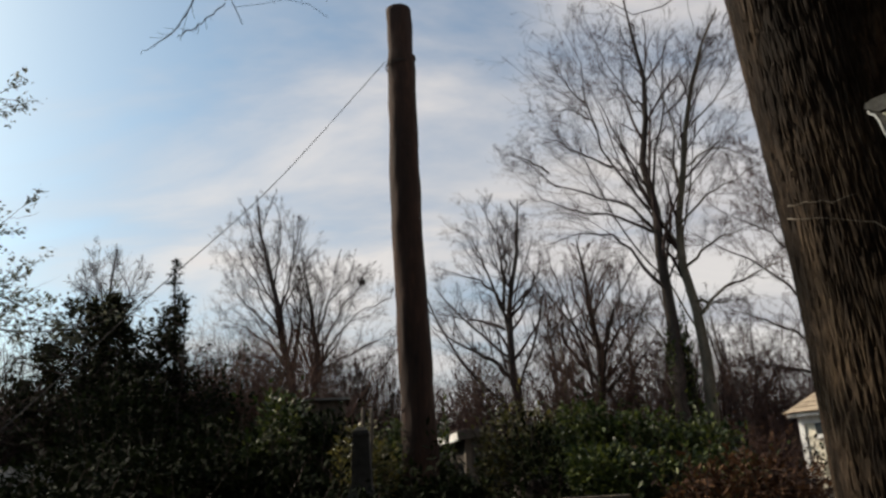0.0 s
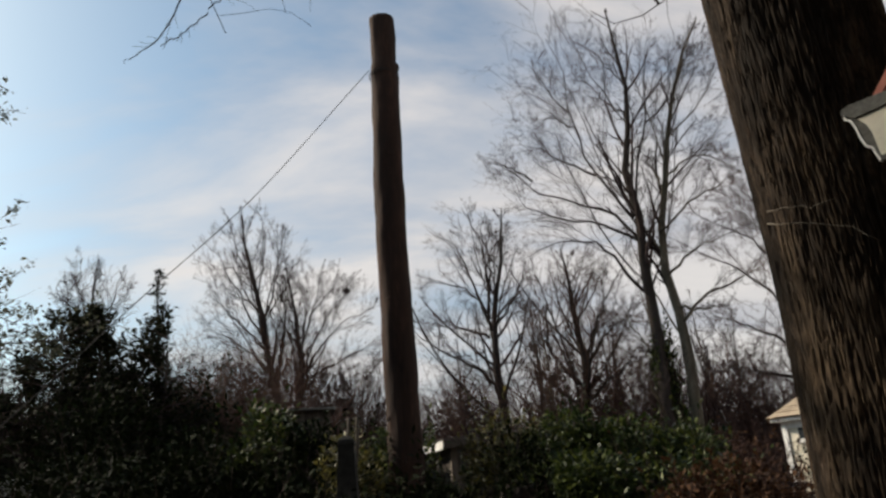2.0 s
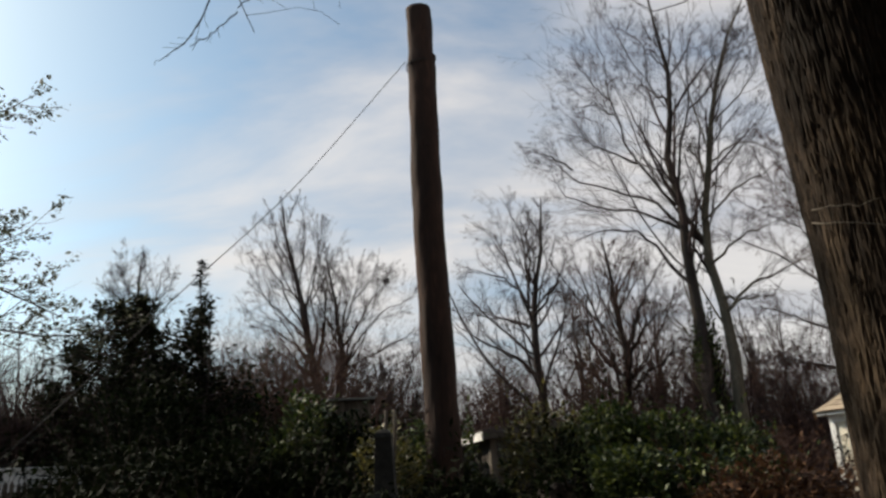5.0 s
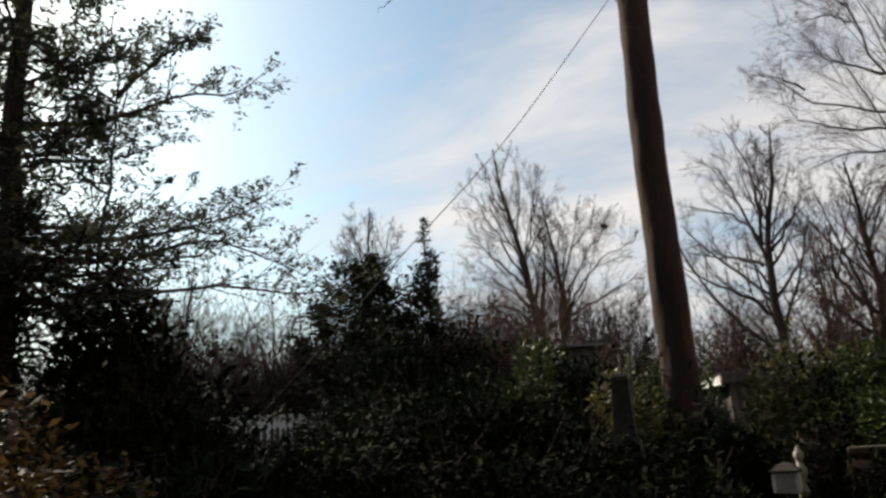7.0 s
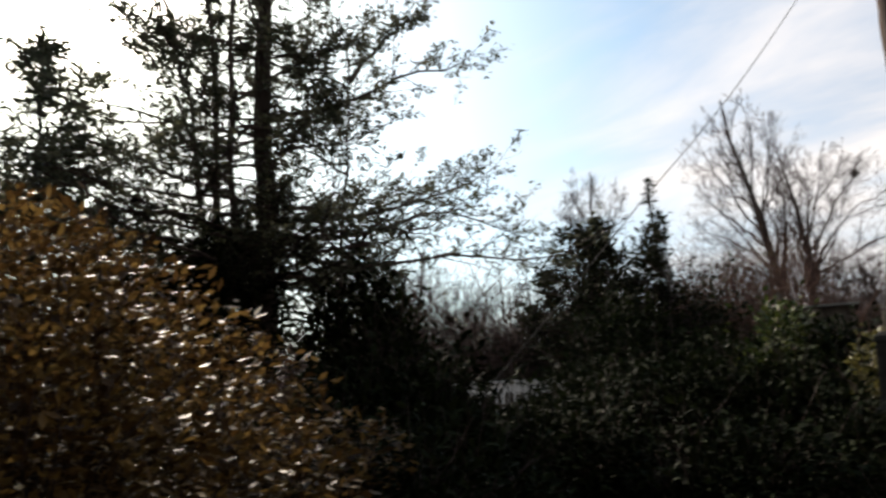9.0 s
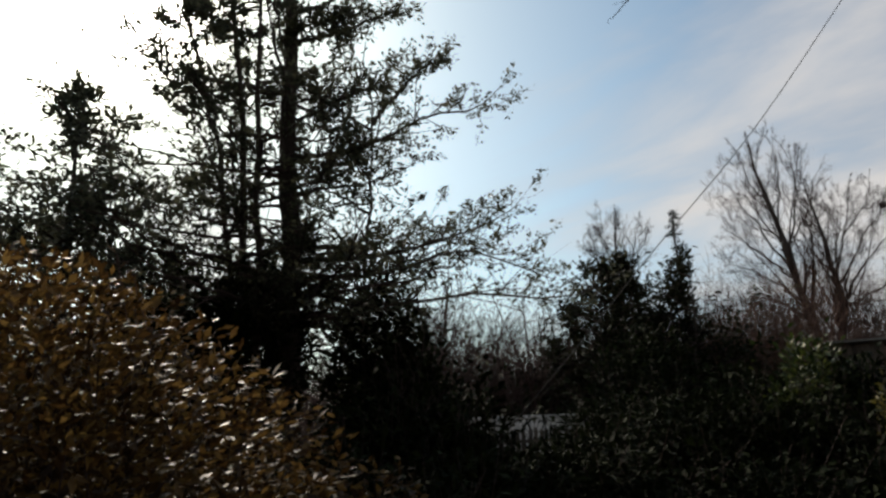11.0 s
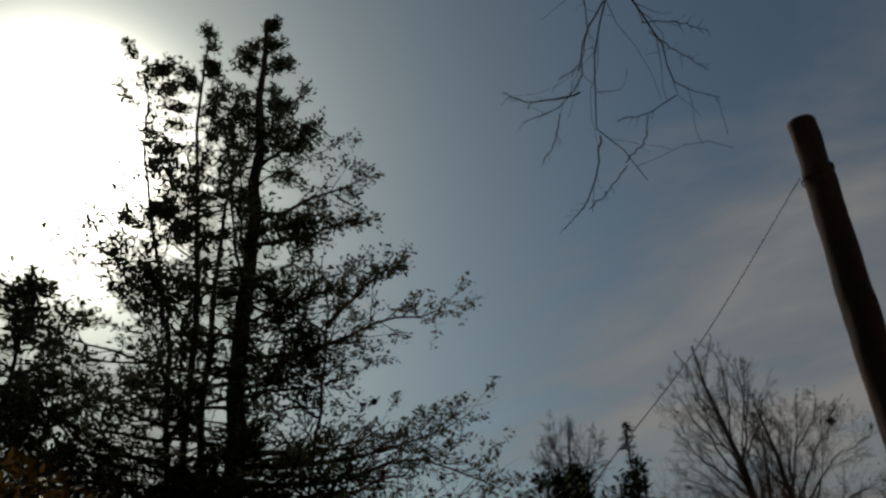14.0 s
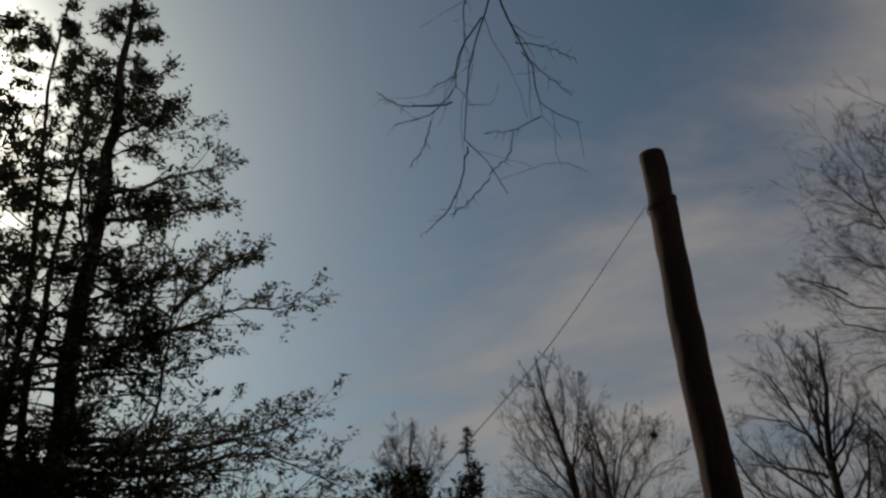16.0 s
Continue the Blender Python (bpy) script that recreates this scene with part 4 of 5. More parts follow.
def spire_conifer(place, height, label):
    """A narrow conifer with open whorls of boughs and a pointed tip."""
    rng = np.random.default_rng(41)
    ob = thing("conifer_tree", place, label, "tree")
    p = curve_path([(0, 0, -0.2), (0.1, 0, height * 0.5), (0.0, 0, height)], 16, rng, 0.03)
    part_tube("trunk", p, np.linspace(0.14, 0.012, 16), 8, M_BARK, ob)
    boughs, cover = [], []
    t = np.linspace(0, 1, 6)[:, None]
    z = height - 0.12
    while z > 2.6:
        down = height - z
        full = min(0.12 + 0.25 * down, 0.85 + 0.05 * down) * rng.uniform(0.55, 1.1)
        for a in rng.uniform(0, 2 * np.pi) + np.arange(3) * 2.1 + rng.normal(size=3) * 0.5:
            z += rng.normal() * 0.07
            ln = full * rng.uniform(0.35, 1.2)
            out = np.array([math.cos(a), math.sin(a), 0])
            b = (p[np.argmin(abs(p[:, 2] - z))] * (1, 1, 0) + (0, 0, z)) + out * ln * t + np.array([0, 0, 1]) * ln * (0.10 * t - 0.42 * t**2 + 0.30 * t**3)
            boughs.append(b)
            n = int(9 + 30 * ln)
            f = rng.uniform(0.12, 1.0, n)
            c = np.stack([np.interp(f, t[:, 0], b[:, k]) for k in range(3)], 1)
            across = np.array([-out[1], out[0], 0])
            cover.append(c + across * (rng.normal(size=(n, 1)) * 0.13 * ln * (1.15 - f[:, None])) + rng.normal(size=(n, 3)) * (0.03, 0.03, 0.025))
        z -= rng.uniform(0.06, 0.24) * (0.85 + 0.05 * down)
    B = np.array(boughs)
    tagged(link_mesh("bough_growth", tubes(B, np.linspace(0.016, 0.005, 6)[None].repeat(len(B), 0), 4), M_BARK, ob), kind="stuff")
    tagged(link_mesh("foliage", leaves(rng, np.concatenate(cover), 0.12, 0.34), M_LEAF_DARK, ob, smooth=False), kind="stuff")


spire_conifer((-8.39, 23.91, 0.71), 8.65, "slender dark conifer with open whorled boughs and pointed tip")


def big_conifer():
    """The tall evergreen beside the yard: several stems, layered boughs with tufts of leaves, gaps of sky between."""
    rng = np.random.default_rng(51)
    x0, y0 = -7.65, 6.72
    g = gz(x0, y0)
    ob = thing("evergreen_tree", (x0, y0, g), "tall evergreen with several stems and loose tufted boughs", "tree", turn=48.7)
    # stems as (across, away, height), with the radius at the foot and how many boughs they carry
    stems = [([(0.15, 0, 0.2), (0.24, 0, 4.1), (0.17, 0.05, 5.5), (0.15, 0, 7.4), (0.11, 0, 8.8), (0.05, 0, 9.9), (-0.01, 0, 11.9)], 0.17, 104),
             ([(-0.38, 0.5, 0.2), (-0.41, 0.5, 3.9), (-0.42, 0.45, 5.1), (-0.50, 0.4, 6.6), (-0.75, 0.3, 8.6), (-0.92, 0.3, 10.2), (-0.91, 0.3, 11.9)], 0.065, 52),
             ([(-0.15, -0.3, 0.2), (-0.18, -0.3, 3.9), (-0.21, -0.25, 5.1), (-0.27, -0.2, 7.4), (-0.15, -0.2, 9.2)], 0.07, 34),
             ([(-0.5, 0.1, 0.2), (-0.52, 0.1, 4.0), (-0.80, 0.1, 6.0), (-1.45, 0.1, 8.6), (-1.82, 0.2, 10.9)], 0.05, 52),
             ([(1.15, 0.3, 0.2), (1.23, 0.3, 3.95), (1.29, 0.25, 5.4), (1.32, 0.2, 6.3), (1.20, 0.2, 7.7)], 0.04, 12)]
    t = np.linspace(0, 1, 10)[:, None]
    boughs, brad = [], []
    for k, (pts, r0, nb) in enumerate(stems):
        p = curve_path(pts, 22, rng, 0.02)
        r = r0 * np.linspace(1, 0.05, 22) ** 0.6
        part_tube("trunk", p - (0, 0, g), r, 10, M_BARK, ob)
        top = p[-1, 2]
        for j in range(nb):
            f = (j + rng.uniform()) / nb
            z = 3.3 + (top - 3.4) * f**1.25
            a = rng.uniform(0, 2 * np.pi)
            c = math.cos(a)
            if c > 0:
                reach = np.interp(z, [3.4, 5.2, 5.9, 6.6, 7.5, 8.2, 9.0, 10.0, 11.0, 11.8], [2.9, 2.6, 2.1, 2.3, 1.1, 1.5, 1.6, 0.85, 0.45, 0.15])
            else:
                reach = np.interp(z, [3.4, 4.8, 6.7, 7.6, 9.0, 10.2, 11.2, 12.0], [2.9, 3.0, 2.6, 1.8, 1.3, 0.75, 0.4, 0.12])
            reach *= rng.uniform(0.45, 1.0) * (1.0, 0.8, 0.85, 0.8, 0.7)[k]
            s0 = np.array([np.interp(z, p[:, 2], p[:, 0]), np.interp(z, p[:, 2], p[:, 1]), z])
            lift = rng.uniform(0.10, 0.35) if z < 8.5 else rng.uniform(0.35, 0.8)
            b = s0 + t * np.array([c, math.sin(a), 0]) * reach + np.array([0, 0, 1]) * reach * (lift * t - 0.25 * t**2 + 0.28 * t**4)
            b[1:] += np.cumsum(rng.normal(size=(9, 3)) * 0.018, 0) * reach
            boughs.append(b)
            brad.append(np.linspace(0.026, 0.005, 10) * max(reach / 2.2, 0.35))
    long = ([(0.3, 0, 5.75), (1.0, 0.1, 5.95), (1.46, 0.1, 6.18), (2.27, 0, 6.57), (2.78, 0, 6.67), (3.18, 0, 7.02)], [(0.3, -0.1, 4.3), (1.54, 0, 4.45), (2.28, 0, 4.68), (2.91, 0, 4.9), (3.36, 0, 5.21)],
            [(0.3, 0.2, 4.1), (1.69, 0.2, 4.28), (2.43, 0.1, 4.55), (3.05, 0, 4.41), (3.83, 0, 4.15)], [(0.15, 0, 7.9), (1.03, 0, 8.43), (1.53, 0, 8.78), (1.91, 0, 9.02)], [(0.15, 0.1, 7.5), (0.89, 0.1, 7.81), (1.31, 0, 7.97), (1.73, 0, 8.2)],
            [(0.12, 0, 8.8), (0.62, 0, 9.44), (1.04, 0, 9.8)], [(1.3, 0.2, 6.4), (1.7, 0.1, 6.9), (2.09, 0, 7.29), (2.44, 0, 7.55)], [(0.2, 0, 3.9), (1.6, 0.2, 3.8), (2.8, 0.1, 3.95), (4.1, 0, 3.9), (4.6, 0, 4.1)])
    for pts in long:
        b = curve_path(pts, 10, rng, 0.02)
        part_tube("bough", b - (0, 0, g), np.linspace(0.036, 0.006, 10), 6, M_BARK, ob)
        boughs.append(b)
        brad.append(np.linspace(0.036, 0.006, 10))
    B, R = np.array(boughs) - (0, 0, g), np.array(brad)
    n = len(long)
    c, rc = spawn(rng, B, R, 8, 0.30, 42, n=5, first=0.30, rise=0.05, least=0.005)
    more, more_r = spawn(rng, B[-n:], R[-n:], 14, 0.17, 45, n=5, first=0.30, rise=0.05, least=0.005)
    c, rc = np.concatenate([c, more]), np.concatenate([rc, more_r])
    d, rd = spawn(rng, c, rc, 3, 0.55, 38, n=4, first=0.25, rise=0.08, least=0.0035)
    tagged(link_mesh("twig_growth", joined(tubes(B[:-n], R[:-n], 5), tubes(c, rc, 4), tubes(d, rd, 3)), M_TWIG, ob), kind="stuff")
    # leaves stand in tufts at the ends of the twigs
    ends = np.concatenate([np.concatenate([d[:, -1], d[:, -1] - d[:, -2]], 1), np.concatenate([c[:, -1], c[:, -1] - c[:, -2]], 1)])
    ends = ends[rng.uniform(size=len(ends)) < np.interp(ends[:, 2] + g, [3, 6, 9, 11, 12], [0.80, 0.78, 0.66, 0.46, 0.25])]
    k = 11
    head = ends[:, 3:] / (np.linalg.norm(ends[:, 3:], axis=1, keepdims=True) + 1e-6)
    along = rng.uniform(-0.16, 0.05, (len(ends), k, 1))
    pts = (ends[:, None, :3] + head[:, None] * along + rng.normal(size=(len(ends), k, 3)) * (0.040, 0.040, 0.028)).reshape(-1, 3)
    tagged(link_mesh("foliage", leaves(rng, pts, 0.074, 0.46, heading=np.repeat(head, k, 0) * 0.55), M_LEAF_PINE, ob, smooth=False), kind="stuff")
    return ob


big_conifer()

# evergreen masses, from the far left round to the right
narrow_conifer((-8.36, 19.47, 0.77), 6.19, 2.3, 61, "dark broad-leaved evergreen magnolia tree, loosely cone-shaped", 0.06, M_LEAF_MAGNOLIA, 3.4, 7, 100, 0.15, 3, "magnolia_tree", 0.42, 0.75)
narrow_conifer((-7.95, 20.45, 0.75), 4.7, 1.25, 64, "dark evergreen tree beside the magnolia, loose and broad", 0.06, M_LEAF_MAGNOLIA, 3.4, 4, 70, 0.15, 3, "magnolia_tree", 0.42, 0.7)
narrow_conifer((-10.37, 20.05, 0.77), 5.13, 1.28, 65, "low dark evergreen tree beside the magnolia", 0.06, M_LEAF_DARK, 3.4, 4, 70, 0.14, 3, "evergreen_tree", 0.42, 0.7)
narrow_conifer((-11.7, 6.1, 0.84), 7.0, 2.5, 62, "dark evergreen tree on the sunny side of the pine", 0.08, M_LEAF_PINE, 3.0, 4, 80, 0.13, 5, "evergreen_tree", 0.4)
narrow_conifer((-12.2, 3.0, 0.85), 6.2, 2.4, 63, "dark evergreen tree beyond the near bush", 0.08, M_LEAF_PINE, 3.0, 4, 80, 0.13, 5, "evergreen_tree", 0.4)
bare_tree((-10.36, 23.78, 0.74), [[(-0.08, 4.48), (0.08, 6.95), (-0.03, 8.44), (0.09, 9.75)], [(-0.01, 6.54), (-0.71, 7.98), (-1.01, 8.58)], [(-0.02, 6.29), (0.44, 7.76), (0.82, 9.38)], [(0.05, 7.28), (-0.35, 8.62), (-0.40, 9.69)], [(0.08, 6.95), (0.70, 8.07), (1.14, 8.96)]], 0.14, "bare tree that rises behind the magnolia", "bare trees behind the hedge", seed=20, twig=1.2, boughs=8, lush=2, crown=(0.03, 7.20, 1.36, 2.16))
# M_LEAF_DARK shrubs carry part of their shade in the leaf colour
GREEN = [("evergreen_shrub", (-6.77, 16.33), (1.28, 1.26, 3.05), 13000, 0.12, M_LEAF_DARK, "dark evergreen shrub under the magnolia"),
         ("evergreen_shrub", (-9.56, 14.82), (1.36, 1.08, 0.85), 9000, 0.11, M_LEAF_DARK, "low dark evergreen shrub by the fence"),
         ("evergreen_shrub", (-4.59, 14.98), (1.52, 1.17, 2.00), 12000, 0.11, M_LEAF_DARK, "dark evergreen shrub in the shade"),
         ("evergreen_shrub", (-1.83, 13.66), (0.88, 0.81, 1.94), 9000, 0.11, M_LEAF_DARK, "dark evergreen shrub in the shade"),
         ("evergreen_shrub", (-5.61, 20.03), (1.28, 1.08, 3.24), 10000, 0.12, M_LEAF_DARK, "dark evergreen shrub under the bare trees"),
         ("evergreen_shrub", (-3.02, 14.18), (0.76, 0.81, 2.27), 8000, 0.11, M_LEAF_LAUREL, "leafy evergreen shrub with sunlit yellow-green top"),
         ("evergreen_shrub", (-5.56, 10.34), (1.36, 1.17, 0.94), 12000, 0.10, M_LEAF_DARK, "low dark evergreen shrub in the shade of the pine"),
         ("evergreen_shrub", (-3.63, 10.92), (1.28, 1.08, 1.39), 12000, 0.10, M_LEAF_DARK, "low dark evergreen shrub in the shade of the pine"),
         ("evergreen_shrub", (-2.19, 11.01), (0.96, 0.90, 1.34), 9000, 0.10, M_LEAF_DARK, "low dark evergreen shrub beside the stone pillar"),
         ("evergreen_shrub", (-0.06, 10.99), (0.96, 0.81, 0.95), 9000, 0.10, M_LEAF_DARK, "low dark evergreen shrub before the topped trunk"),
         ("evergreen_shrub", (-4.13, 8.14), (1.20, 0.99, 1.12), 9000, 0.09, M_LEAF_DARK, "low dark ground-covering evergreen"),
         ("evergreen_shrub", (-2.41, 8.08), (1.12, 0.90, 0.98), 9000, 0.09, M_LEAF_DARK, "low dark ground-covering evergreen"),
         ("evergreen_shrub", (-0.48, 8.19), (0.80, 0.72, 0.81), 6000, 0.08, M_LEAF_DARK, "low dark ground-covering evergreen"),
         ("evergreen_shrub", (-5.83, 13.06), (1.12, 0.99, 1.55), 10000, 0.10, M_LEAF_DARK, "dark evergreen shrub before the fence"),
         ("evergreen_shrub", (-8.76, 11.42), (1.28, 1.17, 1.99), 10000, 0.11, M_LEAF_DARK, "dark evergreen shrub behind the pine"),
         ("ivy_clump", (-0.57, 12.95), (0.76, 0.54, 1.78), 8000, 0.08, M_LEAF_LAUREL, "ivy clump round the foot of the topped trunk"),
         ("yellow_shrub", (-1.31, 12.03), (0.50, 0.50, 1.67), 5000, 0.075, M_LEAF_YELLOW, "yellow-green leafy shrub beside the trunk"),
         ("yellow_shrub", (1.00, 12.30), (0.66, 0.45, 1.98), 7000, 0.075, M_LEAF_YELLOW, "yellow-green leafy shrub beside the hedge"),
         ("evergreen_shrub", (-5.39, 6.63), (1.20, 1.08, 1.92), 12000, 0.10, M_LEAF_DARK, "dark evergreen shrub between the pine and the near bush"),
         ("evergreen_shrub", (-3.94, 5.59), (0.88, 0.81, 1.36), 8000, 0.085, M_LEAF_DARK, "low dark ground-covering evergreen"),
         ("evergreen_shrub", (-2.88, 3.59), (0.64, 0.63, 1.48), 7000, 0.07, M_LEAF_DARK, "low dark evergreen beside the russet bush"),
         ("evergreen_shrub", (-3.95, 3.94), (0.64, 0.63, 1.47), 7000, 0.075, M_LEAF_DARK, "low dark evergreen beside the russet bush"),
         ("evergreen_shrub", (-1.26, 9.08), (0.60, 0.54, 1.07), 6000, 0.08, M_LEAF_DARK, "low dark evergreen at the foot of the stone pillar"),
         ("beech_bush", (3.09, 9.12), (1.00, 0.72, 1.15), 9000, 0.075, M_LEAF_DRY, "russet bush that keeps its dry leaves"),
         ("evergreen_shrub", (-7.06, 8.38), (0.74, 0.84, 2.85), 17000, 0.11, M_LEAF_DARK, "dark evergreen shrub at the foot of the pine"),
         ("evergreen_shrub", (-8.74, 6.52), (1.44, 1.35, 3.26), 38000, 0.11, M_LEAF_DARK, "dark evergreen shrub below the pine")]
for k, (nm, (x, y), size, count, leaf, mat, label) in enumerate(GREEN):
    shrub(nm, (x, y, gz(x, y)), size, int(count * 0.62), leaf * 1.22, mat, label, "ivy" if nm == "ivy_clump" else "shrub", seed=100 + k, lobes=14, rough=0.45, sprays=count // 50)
for k, (x, y, size) in enumerate(((2.15, 12.63, (1.0, 0.9, 1.80)), (2.75, 12.3, (1.0, 0.95, 1.62)), (3.4, 12.0, (0.85, 0.9, 1.58)), (1.95, 10.8, (1.0, 0.9, 1.25)), (2.9, 10.5, (1.0, 0.9, 1.12)))):
    shrub("laurel_bush", (x, y, gz(x, y)), size, 12000, 0.10, M_LEAF_LAUREL, "glossy green laurel bush in the hedge", "hedge", "laurel hedge", seed=130 + k, lobes=16, rough=0.45, sprays=320)
shrub("photinia_bush", (-3.75, 1.50, 0), (1.30, 1.95, 2.12), 100000, 0.054, M_LEAF_RUSSET, "large near bush with glossy russet and olive leaves", "bush", seed=73, lobes=40, rough=0.60, stems=12, sprays=2200, width=0.45)


def twig_bush(place, radii, seed, label, mat, count=40):
    rng = np.random.default_rng(seed)
    ob = thing("twiggy_bush", place, label, "bush")
    rx, ry, h = radii
    base = rng.normal(size=(count, 3)) * (rx * 0.25, ry * 0.25, 0) - (0, 0, 0.1)
    tip = rng.normal(size=(count, 3)) * (rx * 0.5, ry * 0.5, 0) + (0, 0, 1) * rng.uniform(0.6, 1.0, (count, 1)) * h
    mid = (base + tip) / 2 + rng.normal(size=(count, 3)) * 0.12
    P = np.array([curve_path((a, b, c), 8) for a, b, c in zip(base, mid, tip)])
    R = np.linspace(0.016, 0.006, 8)[None].repeat(count, 0)
    a, ra = spawn(rng, P, R, 8, 0.4, 45, n=4, least=0.005)
    b, rb = spawn(rng, a, ra, 5, 0.55, 40, n=3, least=0.004)
    tagged(link_mesh("stem_growth", tubes(P, R, 4), mat, ob), kind="stuff")
    tagged(link_mesh("twig_growth", joined(tubes(a, ra, 3), spikes(b, rb)), mat, ob), kind="stuff")
    hub = b[:, -1][rng.uniform(size=len(b)) < 0.5]
    link_mesh("foliage", leaves(rng, hub, 0.07, 0.5, droop=0.4), M_LEAF_DRY, ob, "dry brown leaves", smooth=False)
    return ob


twig_bush((4.59, 13.34, 0.77), (1.04, 0.80, 1.60), 81, "russet bush of bare twigs with dry leaves", M_TWIG_RED, 40)
twig_bush((4.14, 9.65, 0.64), (0.88, 0.64, 1.03), 82, "low russet twiggy bush", M_TWIG_RED, 40)
twig_bush((-5.07, 20.86, 0.76), (1.76, 0.96, 4.41), 83, "tall russet thicket of bare twigs", M_TWIG_RED, 60)
thicket = twig_bush((-7.20, 25.08, 0.72), (1.92, 0.96, 5.75), 86, "tall russet thicket of bare twigs", M_TWIG_RED, 60)
for x, y, s, turn in ((-7.89, 26.83, 1.15, 10), (-6.14, 24.83, 1.05, 60), (-5.87, 26.86, 1.10, 300), (-4.45, 28.01, 1.15, 20), (-2.57, 28.87, 1.00, 130), (1.07, 30.79, 1.00, 70), (4.06, 27.33, 0.90, 210), (6.61, 28.75, 0.95, 320), (-3.80, 26.16, 0.80, 40), (-8.99, 27.77, 0.95, 100), (10.72, 26.91, 0.75, 80), (-12.86, 27.01, 0.90, 200)):
    copy_thing(thicket, pose(x, y, gz(x, y), 0, 0, turn)).scale = (s, s, s)
twig_bush((-11.15, 25.25, 0.75), (2.40, 1.20, 5.08), 84, "pale bare thicket behind the fence", M_TWIG, 36)
pale = twig_bush((-14.69, 22.71, 0.83), (2.40, 1.20, 5.19), 85, "pale bare thicket behind the fence", M_TWIG, 36)
for x, y, s, turn in ((-13.20, 17.45, 1.00, 70), (-14.54, 19.80, 1.10, 150), (-12.16, 22.59, 1.00, 250)):
    copy_thing(pale, pose(x, y, gz(x, y), 0, 0, turn)).scale = (s, s, s)


# ---- branch that hangs into view overhead ----
def hanging_branch():
    rng = np.random.default_rng(91)
    x, y = -1.12, 3.42
    ob = thing("hanging_branch", (x, y, 5.5), "bare twiggy branch hanging down overhead", "branch", turn=18.1)
    lines = [[(0.60, 7.60), (0.38, 6.40), (0.19, 5.47), (0.10, 5.14), (0.03, 4.88), (0.00, 4.50), (0.01, 4.18), (0.10, 4.12), (0.14, 4.01), (0.18, 3.89)], [(0.10, 4.12), (0.02, 4.02), (-0.12, 3.89)], [(-0.01, 4.34), (-0.07, 4.08), (-0.12, 3.98), (-0.26, 3.83)],
             [(0.13, 5.33), (-0.02, 5.02), (-0.09, 4.68), (-0.21, 4.54), (-0.41, 4.46)], [(-0.08, 4.67), (-0.24, 4.65), (-0.42, 4.69), (-0.52, 4.78)], [(-0.21, 4.54), (-0.25, 4.40), (-0.33, 4.26)],
             [(0.38, 6.40), (0.25, 5.46), (0.31, 5.17), (0.40, 4.84), (0.42, 4.52), (0.62, 4.37)], [(0.32, 5.10), (0.49, 5.05), (0.66, 4.94)], [(0.35, 5.02), (0.49, 4.83), (0.62, 4.69)], [(0.42, 4.52), (0.25, 4.42), (0.10, 4.39)],
             [(0.10, 4.14), (0.22, 4.28), (0.25, 4.40)], [(0.19, 5.90), (0.03, 5.49), (0.00, 5.11), (-0.10, 4.89), (-0.20, 4.86)]]
    bough = curve_path([(2.80, -0.70, 1.5), (1.7, -0.40, 2.1), (1.0, -0.15, 2.3), (0.60, 0, 2.1)], 14, rng, 0.01)
    part_tube("bough", bough, np.linspace(0.045, 0.0105, 14), 8, M_BARK, ob)
    P, R = [], []
    for i, l in enumerate(lines):
        p = curve_path([(u, 0.02 * k * (i % 3 - 1), h - 5.5) for k, (u, h) in enumerate(l)], 16, rng, 0.004)
        r = np.linspace(0.0105 if len(l) > 5 else 0.0055 if len(l) > 3 else 0.0035, 0.0020, 16)
        part_tube("limb", p, r, 6, M_BARK, ob)
        P.append(p)
        R.append(r)
    a, ra = spawn(rng, np.array(P), np.array(R), 9, 0.22, 45, n=5, first=0.35, rise=-0.03, least=0.0016, wiggle=0.2)
    tagged(link_mesh("twig_growth", tubes(a, ra, 4), M_BARK, ob), kind="stuff")


hanging_branch()


def high_twig():
    """A thin branch beside the large trunk, dipping into view."""
    rng = np.random.default_rng(95)
    end = np.array((2.0, 3.9, 6.7))
    ob = thing("hanging_branch", tuple(end), "thin bare branch dipping beside the large trunk", "branch")
    P = np.array([curve_path(l, 14, rng, 0.008) - end for l in ([end, (2.6, 5.2, 6.9), (2.70, 6.20, 6.45), (2.53, 6.51, 6.18), (2.34, 6.58, 6.08), (2.12, 6.65, 6.00), (1.92, 6.71, 6.10), (1.83, 6.74, 6.25)], [(2.72, 6.0, 6.55), (2.95, 6.35, 6.2), (2.85, 6.38, 5.9), (2.75, 6.42, 5.7)], [(2.45, 6.55, 6.14), (2.35, 6.55, 6.3), (2.28, 6.58, 6.5)])])
    R = np.linspace(0.013, 0.004, 14)[None].repeat(3, 0)
    for p, r in zip(P, R):
        part_tube("limb", p, r, 6, M_BARK, ob)
    a, ra = spawn(rng, P, R, 5, 0.18, 42, n=5, first=0.3, rise=0.0, least=0.004, wiggle=0.2)
    tagged(link_mesh("twig_growth", tubes(a, ra, 3), M_BARK, ob), kind="stuff")


high_twig()


